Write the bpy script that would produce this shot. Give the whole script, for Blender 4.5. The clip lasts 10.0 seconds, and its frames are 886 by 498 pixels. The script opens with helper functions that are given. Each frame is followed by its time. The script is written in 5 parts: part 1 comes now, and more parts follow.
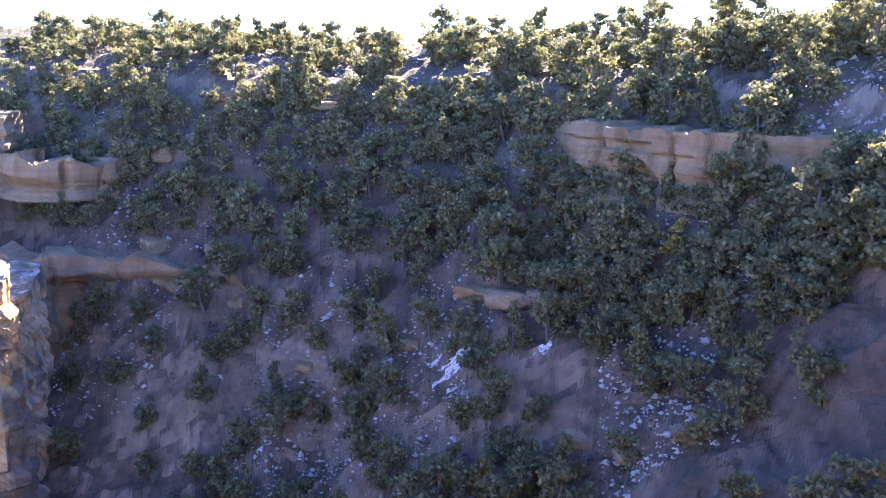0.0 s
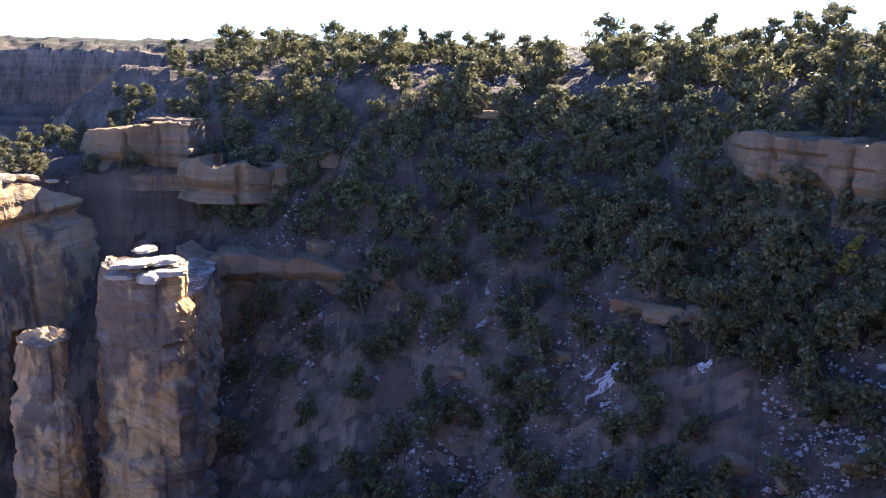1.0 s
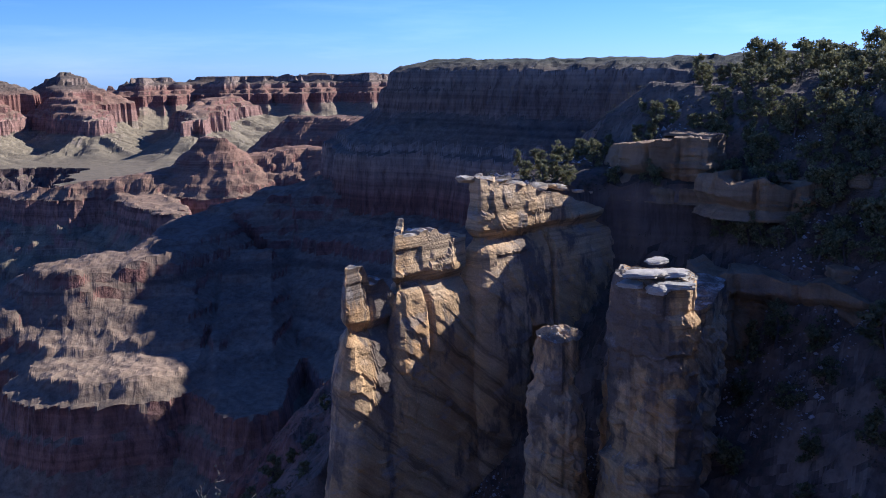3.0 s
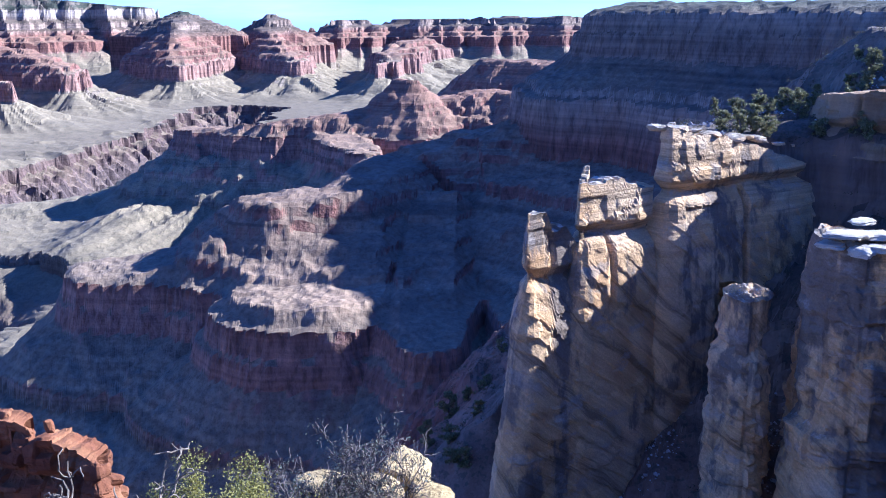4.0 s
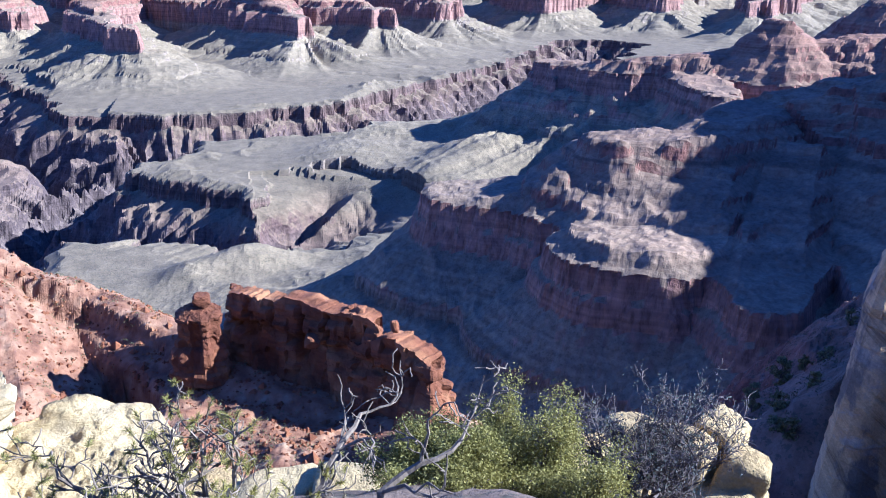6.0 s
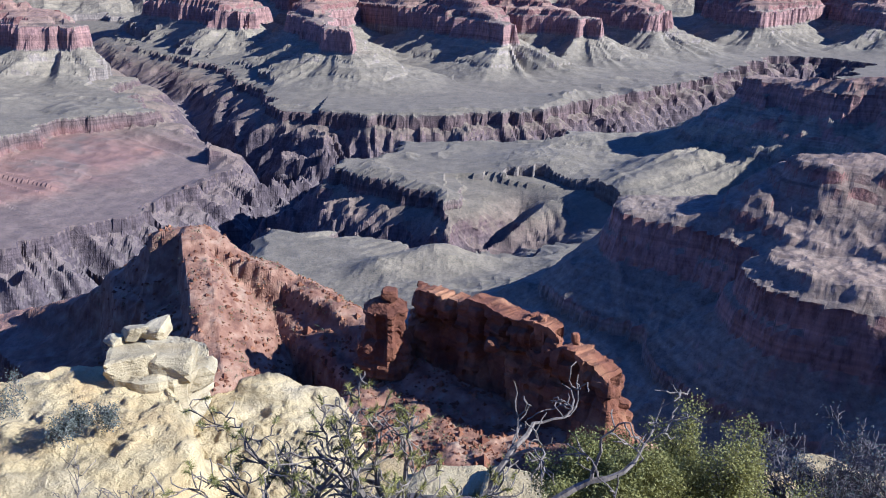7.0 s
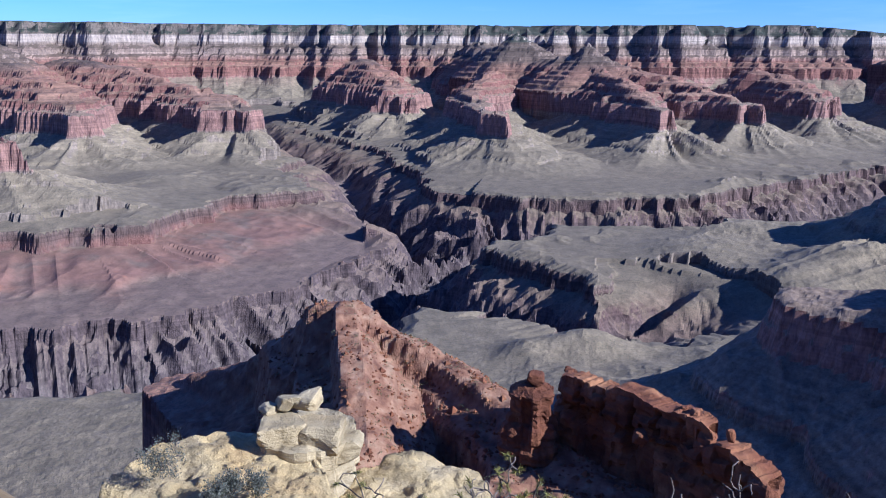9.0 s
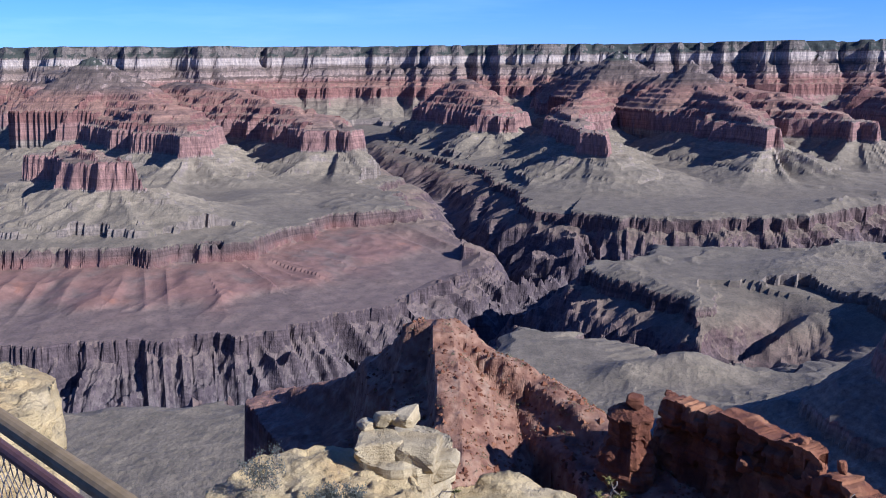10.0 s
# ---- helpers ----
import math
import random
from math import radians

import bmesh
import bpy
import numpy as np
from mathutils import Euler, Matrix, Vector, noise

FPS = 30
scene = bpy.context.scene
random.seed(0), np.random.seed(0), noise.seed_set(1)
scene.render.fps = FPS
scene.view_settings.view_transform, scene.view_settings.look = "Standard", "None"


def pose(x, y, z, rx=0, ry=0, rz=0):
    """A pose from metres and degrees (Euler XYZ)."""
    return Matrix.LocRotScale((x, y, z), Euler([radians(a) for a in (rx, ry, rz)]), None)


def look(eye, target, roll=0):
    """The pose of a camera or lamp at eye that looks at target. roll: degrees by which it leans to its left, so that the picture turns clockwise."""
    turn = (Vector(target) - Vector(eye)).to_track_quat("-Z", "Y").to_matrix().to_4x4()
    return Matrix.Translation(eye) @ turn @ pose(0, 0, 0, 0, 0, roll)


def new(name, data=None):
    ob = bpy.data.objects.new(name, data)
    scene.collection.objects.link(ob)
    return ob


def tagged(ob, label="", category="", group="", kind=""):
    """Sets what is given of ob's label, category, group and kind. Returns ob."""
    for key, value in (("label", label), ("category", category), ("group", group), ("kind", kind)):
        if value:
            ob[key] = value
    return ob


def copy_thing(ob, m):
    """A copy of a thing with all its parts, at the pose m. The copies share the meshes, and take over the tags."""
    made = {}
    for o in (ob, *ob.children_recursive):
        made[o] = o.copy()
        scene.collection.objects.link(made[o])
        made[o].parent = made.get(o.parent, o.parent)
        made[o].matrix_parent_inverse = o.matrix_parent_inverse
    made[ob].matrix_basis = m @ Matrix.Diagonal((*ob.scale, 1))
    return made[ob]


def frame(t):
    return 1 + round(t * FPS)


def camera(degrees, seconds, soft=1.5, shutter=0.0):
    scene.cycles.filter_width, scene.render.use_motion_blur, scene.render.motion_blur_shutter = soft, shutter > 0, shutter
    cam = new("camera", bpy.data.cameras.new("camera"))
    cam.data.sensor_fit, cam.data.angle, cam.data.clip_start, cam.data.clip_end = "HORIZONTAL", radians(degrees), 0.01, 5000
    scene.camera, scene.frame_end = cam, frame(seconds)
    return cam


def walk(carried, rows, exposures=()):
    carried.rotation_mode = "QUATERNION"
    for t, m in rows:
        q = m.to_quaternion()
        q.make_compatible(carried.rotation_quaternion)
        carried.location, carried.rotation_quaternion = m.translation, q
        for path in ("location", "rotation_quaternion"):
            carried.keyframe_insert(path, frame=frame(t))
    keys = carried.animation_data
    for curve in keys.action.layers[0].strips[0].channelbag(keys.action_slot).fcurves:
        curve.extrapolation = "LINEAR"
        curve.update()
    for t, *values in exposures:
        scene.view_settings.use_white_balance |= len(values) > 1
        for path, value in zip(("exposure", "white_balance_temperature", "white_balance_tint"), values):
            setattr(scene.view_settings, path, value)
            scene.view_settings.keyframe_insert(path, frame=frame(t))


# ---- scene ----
cam = camera(52.3, 10.0, soft=1.0)
# seconds, place, yaw, pitch, lean
ROWS = [
    (0.0, 0.000, 0.000, 0.00, -12.39, 1.70),
    (0.5, 0.000, 0.000, 3.73, -12.48, 1.87),
    (1.0, 0.000, 0.000, 10.17, -12.09, 1.33),
    (1.5, 0.000, 0.000, 18.43, -11.05, 0.73),
    (2.0, 0.000, 0.000, 26.99, -10.34, 0.84),
    (2.5, 0.000, 0.000, 35.67, -10.06, 0.53),
    (3.0, 0.000, 0.000, 42.47, -11.34, -0.67),
    (3.2, 0.000, 0.000, 45.15, -12.08, -0.85),
    (4.3, 0.000, 0.000, 57.36, -15.55, -0.50),
    (4.5, 0.000, 0.000, 59.34, -16.15, -0.65),
    (5.0, 0.009, 0.019, 65.23, -17.67, -1.03),
    (5.5, 0.015, 0.038, 71.06, -18.43, -0.75),
    (6.0, 0.018, 0.059, 76.58, -18.47, -0.11),
    (6.2, 0.018, 0.068, 79.35, -18.37, -0.03),
    (7.3, -0.001, 0.060, 91.39, -17.56, 0.51),
    (7.5, -0.002, 0.053, 92.42, -17.01, 0.30),
    (8.0, -0.002, 0.037, 94.59, -15.54, 0.62),
    (8.5, -0.002, 0.020, 97.00, -14.40, 0.38),
    (9.0, -0.000, 0.003, 98.88, -12.89, 0.16),
    (9.5, 0.002, -0.013, 101.23, -12.19, -0.18),
    (10.0, 0.005, -0.030, 105.20, -11.67, -0.62),
]
walk(cam, [(t, pose(x, y, 0.0, 90 + pitch, 0, yaw) @ pose(0, 0, 0, 0, 0, lean)) for t, x, y, yaw, pitch, lean in ROWS],
     exposures=[(0.0, 3.95, 7000, 16), (1.0, 2.65, 7000, 16), (1.6, 1.55, 6600, 16), (2.5, 0.62, 5900, 14), (3.2, 1.18, 5200, 16), (4.4, 2.12, 4650, 16), (6.0, 1.86, 4680, 14), (7.5, 1.17, 4760, 14), (8.0, 1.25, 4680, 14), (8.5, 1.05, 4720, 16), (9.0, 0.93, 4800, 18), (10.0, 0.77, 4920, 20)])

# ---- light ----
SUN_AZ, SUN_EL = -15.0, 29.0          # azimuth counted like the camera's yaw, degrees
world = bpy.data.worlds.new("world")
scene.world = world
world.use_nodes = True
wn, wl = world.node_tree.nodes, world.node_tree.links
wn.clear()
sky = wn.new("ShaderNodeTexSky")
sky.sky_type, sky.sun_disc = "NISHITA", False
sky.sun_elevation, sky.sun_rotation = radians(SUN_EL), radians(-SUN_AZ)
sky.altitude, sky.air_density, sky.dust_density, sky.ozone_density = 2100.0, 1.0, 0.1, 3.0
wbg, wout = wn.new("ShaderNodeBackground"), wn.new("ShaderNodeOutputWorld")
wbg.inputs["Strength"].default_value = 0.055
tint = wn.new("ShaderNodeMix")
tint.data_type, tint.blend_type = "RGBA", "MULTIPLY"
tint.inputs[0].default_value = 1.0
tint.inputs[7].default_value = (0.57, 0.83, 1.55, 1.0)
wl.new(sky.outputs[0], tint.inputs[6])
# thin high cloud
coord, stretch, wisp = wn.new("ShaderNodeTexCoord"), wn.new("ShaderNodeMapping"), wn.new("ShaderNodeTexNoise")
stretch.inputs["Scale"].default_value, stretch.inputs["Rotation"].default_value = (1.6, 1.6, 15.0), (0.06, 0.05, 0.4)
wisp.inputs["Scale"].default_value, wisp.inputs["Detail"].default_value, wisp.inputs["Roughness"].default_value = 1.7, 6.0, 0.6
veil, cloud = wn.new("ShaderNodeMapRange"), wn.new("ShaderNodeMix")
veil.inputs[1].default_value, veil.inputs[2].default_value, veil.inputs[4].default_value = 0.5, 0.78, 0.55
cloud.data_type, cloud.blend_type = "RGBA", "MULTIPLY"
cloud.inputs[7].default_value = (1.75, 1.35, 1.08, 1.0)
wl.new(coord.outputs["Generated"], stretch.inputs["Vector"])
wl.new(stretch.outputs[0], wisp.inputs["Vector"])
wl.new(wisp.outputs["Fac"], veil.inputs[0])
wl.new(veil.outputs[0], cloud.inputs[0])
wl.new(tint.outputs[2], cloud.inputs[6])
wl.new(cloud.outputs[2], wbg.inputs["Color"])
wl.new(wbg.outputs[0], wout.inputs["Surface"])

sun_data = bpy.data.lights.new("sun", "SUN")
sun_data.energy, sun_data.angle, sun_data.color = 5.0, radians(0.55), (1.0, 0.92, 0.82)
sun = new("sun", sun_data)
_a, _e = radians(SUN_AZ), radians(SUN_EL)
TO_SUN = Vector((-math.sin(_a) * math.cos(_e), math.cos(_a) * math.cos(_e), math.sin(_e)))
sun.matrix_world = look(TO_SUN * 50, (0, 0, 0))


# ---- materials ----
def mat_base(name, rough=0.9):
    m = bpy.data.materials.new(name)
    m.use_nodes = True
    nt = m.node_tree
    b = nt.nodes["Principled BSDF"]
    b.inputs["Roughness"].default_value = rough
    b.inputs["Specular IOR Level"].default_value = 0.2
    return m, nt, b


def n_math(nt, op, a, b=None, clamp=False):
    n = nt.nodes.new("ShaderNodeMath")
    n.operation, n.use_clamp = op, clamp
    for i, v in enumerate((a, b)):
        if v is None:
            continue
        if isinstance(v, (int, float)):
            n.inputs[i].default_value = v
        else:
            nt.links.new(v, n.inputs[i])
    return n.outputs[0]


def n_noise(nt, vec, scale, detail=4.0, rough=0.55, squash=None, turn=None):
    if squash:
        mp = nt.nodes.new("ShaderNodeMapping")
        mp.inputs["Scale"].default_value = squash
        if turn:
            mp0 = nt.nodes.new("ShaderNodeMapping")
            mp0.inputs["Rotation"].default_value = turn
            nt.links.new(vec, mp0.inputs["Vector"])
            vec = mp0.outputs[0]
        nt.links.new(vec, mp.inputs["Vector"])
        vec = mp.outputs[0]
    n = nt.nodes.new("ShaderNodeTexNoise")
    n.inputs["Scale"].default_value, n.inputs["Detail"].default_value, n.inputs["Roughness"].default_value = scale, detail, rough
    nt.links.new(vec, n.inputs["Vector"])
    return n.outputs["Fac"]


def n_ramp(nt, fac, stops, mode="LINEAR"):
    r = nt.nodes.new("ShaderNodeValToRGB")
    r.color_ramp.interpolation = mode
    els = r.color_ramp.elements
    while len(els) < len(stops):
        els.new(0.5)
    for e, (p, c) in zip(els, stops):
        e.position = p
        e.color = (*c, 1.0) if len(c) == 3 else c
    nt.links.new(fac, r.inputs[0])
    return r.outputs[0]


def n_mix(nt, fac, a, b, mode="MIX"):
    m = nt.nodes.new("ShaderNodeMix")
    m.data_type, m.blend_type = "RGBA", mode
    for sock, v in ((m.inputs[0], fac), (m.inputs[6], a), (m.inputs[7], b)):
        if isinstance(v, (int, float)):
            sock.default_value = v
        elif isinstance(v, tuple):
            sock.default_value = (*v, 1.0)
        else:
            nt.links.new(v, sock)
    return m.outputs[2]


def n_pos(nt):
    g = nt.nodes.new("ShaderNodeNewGeometry")
    s = nt.nodes.new("ShaderNodeSeparateXYZ")
    nt.links.new(g.outputs["Position"], s.inputs[0])
    sn = nt.nodes.new("ShaderNodeSeparateXYZ")
    nt.links.new(g.outputs["Normal"], sn.inputs[0])
    return g.outputs["Position"], s.outputs, sn.outputs[2]


def n_bump(nt, b, height, strength, dist):
    n = nt.nodes.new("ShaderNodeBump")
    n.inputs["Strength"].default_value, n.inputs["Distance"].default_value = strength, dist
    nt.links.new(height, n.inputs["Height"])
    nt.links.new(n.outputs[0], b.inputs["Normal"])


def strata_material():
    """Layered canyon rock: the layer colours follow the height, slopes carry grey-green scrub and scree."""
    m, nt, b = mat_base("canyon_strata", 0.95)
    pos, xyz, nz = n_pos(nt)
    big = n_noise(nt, pos, 0.006, 4)
    mid = n_noise(nt, pos, 0.05, 5)
    z = n_math(nt, "ADD", xyz[2], n_math(nt, "MULTIPLY", n_math(nt, "SUBTRACT", big, 0.5), 14.0))
    f = n_math(nt, "MULTIPLY_ADD", z, 1 / 500.0)
    nt.nodes[-1].inputs[2].default_value = 400 / 500.0
    h = lambda e: (e + 400) / 500.0
    cliff = n_ramp(nt, f, [
        (h(-400), (0.09, 0.075, 0.075)), (h(-310), (0.125, 0.095, 0.085)), (h(-292), (0.14, 0.095, 0.08)),
        (h(-272), (0.14, 0.10, 0.08)), (h(-262), (0.23, 0.195, 0.145)), (h(-204), (0.28, 0.235, 0.17)),
        (h(-198), (0.29, 0.175, 0.135)), (h(-156), (0.315, 0.19, 0.145)), (h(-150), (0.225, 0.118, 0.088)),
        (h(-84), (0.228, 0.115, 0.084)), (h(-58), (0.36, 0.27, 0.20)),
        (h(-50), (0.30, 0.235, 0.175)), (h(-25), (0.22, 0.165, 0.125)), (h(-12), (0.25, 0.20, 0.15)), (h(-4), (0.28, 0.23, 0.18)), (h(2), (0.42, 0.365, 0.285)), (h(27), (0.41, 0.355, 0.28)), (h(33), (0.17, 0.145, 0.11))])
    slope = n_ramp(nt, f, [
        (h(-400), (0.13, 0.11, 0.10)), (h(-318), (0.185, 0.13, 0.095)), (h(-306), (0.175, 0.12, 0.085)), (h(-290), (0.18, 0.13, 0.085)),
        (h(-274), (0.18, 0.143, 0.09)), (h(-255), (0.208, 0.168, 0.105)), (h(-210), (0.255, 0.208, 0.128)),
        (h(-158), (0.25, 0.185, 0.122)), (h(-140), (0.265, 0.163, 0.105)), (h(-90), (0.27, 0.15, 0.096)),
        (h(-60), (0.14, 0.10, 0.072)), (h(-20), (0.13, 0.098, 0.07)), (h(-4), (0.16, 0.12, 0.085)), (h(4), (0.06, 0.065, 0.045)), (h(60), (0.05, 0.055, 0.04))])
    lines = n_noise(nt, pos, 1.0, 3, 0.6, (0.004, 0.004, 0.35))
    cliff = n_mix(nt, 0.4, cliff, n_ramp(nt, lines, [(0.3, (0.35, 0.33, 0.33)), (0.7, (1.25, 1.2, 1.15))]), "MULTIPLY")
    stain = n_noise(nt, pos, 1.0, 4, 0.6, (0.09, 0.09, 0.012))
    cliff = n_mix(nt, 0.5, cliff, n_ramp(nt, stain, [(0.35, (0.4, 0.38, 0.4)), (0.65, (1.2, 1.15, 1.1))]), "MULTIPLY")
    slope = n_mix(nt, 0.5, slope, n_ramp(nt, mid, [(0.3, (0.5, 0.5, 0.5)), (0.7, (1.3, 1.28, 1.25))]), "MULTIPLY")
    bush = n_noise(nt, pos, 0.9, 3, 0.6)
    slope = n_mix(nt, n_math(nt, "MULTIPLY", n_ramp(nt, bush, [(0.55, (0, 0, 0)), (0.6, (1, 1, 1))]), 0.6), slope, (0.06, 0.065, 0.045))
    spec = n_noise(nt, pos, 0.24, 4, 0.7)
    slope = n_mix(nt, 0.4, slope, n_ramp(nt, spec, [(0.34, (0.5, 0.5, 0.48)), (0.5, (1.0, 1.0, 1.0)), (0.68, (1.4, 1.36, 1.3))]), "MULTIPLY")
    grit = n_noise(nt, pos, 1.7, 6, 0.75)
    slope = n_mix(nt, 0.32, slope, n_ramp(nt, grit, [(0.36, (0.45, 0.45, 0.45)), (0.52, (0.92, 0.92, 0.92)), (0.64, (1.5, 1.46, 1.4))]), "MULTIPLY")
    joint = n_noise(nt, pos, 1.0, 4, 0.7, (0.3, 0.3, 0.035))
    cliff = n_mix(nt, 0.6, cliff, n_ramp(nt, joint, [(0.36, (0.35, 0.34, 0.35)), (0.5, (1.0, 1.0, 1.0)), (0.66, (1.35, 1.3, 1.25))]), "MULTIPLY")
    # broad beds that carry through cliffs and ledges
    beds = n_noise(nt, pos, 1.0, 3, 0.75, (0.0015, 0.0015, 0.075))
    bands = n_ramp(nt, beds, [(0.36, (0.42, 0.40, 0.40)), (0.47, (1.1, 1.06, 1.02)), (0.55, (0.72, 0.70, 0.70)), (0.66, (1.35, 1.3, 1.24))])
    cliff = n_mix(nt, 0.55, cliff, bands, "MULTIPLY")
    red_zone = n_ramp(nt, f, [(h(-262), (0.1, 0.1, 0.1)), (h(-215), (0.45, 0.45, 0.45)), (h(-160), (0.7, 0.7, 0.7)), (h(60), (0.6, 0.6, 0.6))])
    slope = n_mix(nt, red_zone, slope, n_mix(nt, 1.0, slope, bands, "MULTIPLY"))
    # grey-brown rubble over the near mesa's red beds, darkened to paint in talus shade
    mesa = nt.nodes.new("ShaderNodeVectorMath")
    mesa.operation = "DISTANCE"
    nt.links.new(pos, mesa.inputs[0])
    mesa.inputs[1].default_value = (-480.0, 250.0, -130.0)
    strewn_shade = n_ramp(nt, n_math(nt, "DIVIDE", mesa.outputs["Value"], 400.0), [(0.5, (0.62, 0.62, 0.62)), (0.72, (0, 0, 0))])
    slope = n_mix(nt, strewn_shade, slope, n_mix(nt, 0.7, n_ramp(nt, spec, [(0.34, (0.11, 0.085, 0.058)), (0.5, (0.165, 0.13, 0.088)), (0.68, (0.235, 0.19, 0.13))]), bands, "MULTIPLY"))
    steep = n_math(nt, "ADD", nz, n_math(nt, "MULTIPLY", n_math(nt, "SUBTRACT", mid, 0.5), 0.25))
    fac = n_ramp(nt, steep, [(0.54, (0, 0, 0)), (0.68, (1, 1, 1))])
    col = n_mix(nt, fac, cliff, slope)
    # the red beds of the ridge under the overlook
    dist = nt.nodes.new("ShaderNodeVectorMath")
    dist.operation = "DISTANCE"
    nt.links.new(pos, dist.inputs[0])
    dist.inputs[1].default_value = (-160.0, -28.0, -75.0)
    edge = n_math(nt, "ADD", dist.outputs["Value"], n_math(nt, "MULTIPLY", mid, 50.0))
    red = n_ramp(nt, n_noise(nt, pos, 0.3, 5), [(0.3, (0.12, 0.052, 0.028)), (0.47, (0.23, 0.112, 0.058)), (0.6, (0.31, 0.175, 0.095)), (0.72, (0.36, 0.245, 0.14))])
    col = n_mix(nt, n_ramp(nt, n_math(nt, "DIVIDE", edge, 200.0), [(0.52, (0.85, 0.85, 0.85)), (0.68, (0, 0, 0))]), col, red)
    # red shale across the river
    shale = nt.nodes.new("ShaderNodeVectorMath")
    shale.operation = "DISTANCE"
    nt.links.new(pos, shale.inputs[0])
    shale.inputs[1].default_value = (-1180.0, -760.0, -300.0)
    reach = n_ramp(nt, n_math(nt, "DIVIDE", shale.outputs["Value"], 1000.0), [(0.36, (1, 1, 1)), (0.5, (0, 0, 0))])
    layer = n_ramp(nt, f, [(h(-315), (0, 0, 0)), (h(-308), (1, 1, 1)), (h(-286), (1, 1, 1)), (h(-278), (0, 0, 0))])
    rusty = n_ramp(nt, n_noise(nt, pos, 0.011, 4, 0.6), [(0.36, (0.17, 0.12, 0.09)), (0.48, (0.25, 0.115, 0.08)), (0.62, (0.27, 0.12, 0.08)), (0.7, (0.42, 0.14, 0.06))])
    rusty = n_mix(nt, 0.6, rusty, n_ramp(nt, mid, [(0.3, (0.5, 0.5, 0.5)), (0.7, (1.3, 1.28, 1.25))]), "MULTIPLY")
    col = n_mix(nt, n_math(nt, "MULTIPLY", n_math(nt, "MULTIPLY", reach, layer), 0.42), col, rusty)
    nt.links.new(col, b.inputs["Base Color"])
    relief = n_math(nt, "ADD", n_noise(nt, pos, 0.35, 9, 0.7), n_math(nt, "MULTIPLY", n_noise(nt, pos, 0.05, 5, 0.6), 2.0))
    n_bump(nt, b, n_math(nt, "MULTIPLY", relief, n_ramp(nt, fac, [(0.0, (1, 1, 1)), (1.0, (0.3, 0.3, 0.3))])), 0.8, 2.6)
    return m


def rock_material(name, tones, line_scale=0.5, dark=0.5, bump=0.12, scale=1.0):
    """Layered, weathered rock: three tones, beds along z, dark streaks, pits."""
    m, nt, b = mat_base(name, 0.92)
    pos, xyz, nz = n_pos(nt)
    patch = n_noise(nt, pos, 0.22 * scale, 5)
    col = n_ramp(nt, patch, [(0.3, tones[0]), (0.5, tones[1]), (0.7, tones[2])])
    lines = n_noise(nt, pos, 1.0, 4, 0.6, (0.05 * scale, 0.05 * scale, line_scale * scale))
    col = n_mix(nt, 0.4, col, n_ramp(nt, lines, [(0.3, (dark, dark * 0.97, dark * 0.95)), (0.62, (1.15, 1.12, 1.1))]), "MULTIPLY")
    streak = n_noise(nt, pos, 1.0, 4, 0.6, (0.45 * scale, 0.45 * scale, 0.05 * scale))
    col = n_mix(nt, 0.5, col, n_ramp(nt, streak, [(0.36, (dark, dark, dark)), (0.56, (1.05, 1.05, 1.05))]), "MULTIPLY")
    grain = n_noise(nt, pos, 9 * scale, 4, 0.65)
    col = n_mix(nt, 0.35, col, n_ramp(nt, grain, [(0.3, (0.55, 0.55, 0.55)), (0.7, (1.3, 1.3, 1.3))]), "MULTIPLY")
    nt.links.new(col, b.inputs["Base Color"])
    hgt = n_math(nt, "ADD", n_math(nt, "MULTIPLY", grain, 0.4), n_math(nt, "ADD", n_noise(nt, pos, 1.6 * scale, 6, 0.7), n_math(nt, "MULTIPLY", lines, 1.5)))
    n_bump(nt, b, hgt, 0.8, bump)
    return m


M_STRATA = strata_material()
# tan stone toned below the fin's: ledges and bench carry their shade in it
M_TAN_SHADED = rock_material("tan_limestone_shaded", ((0.27, 0.165, 0.085), (0.36, 0.25, 0.14), (0.27, 0.20, 0.13)), 0.9, 0.35, 0.6, 0.6)


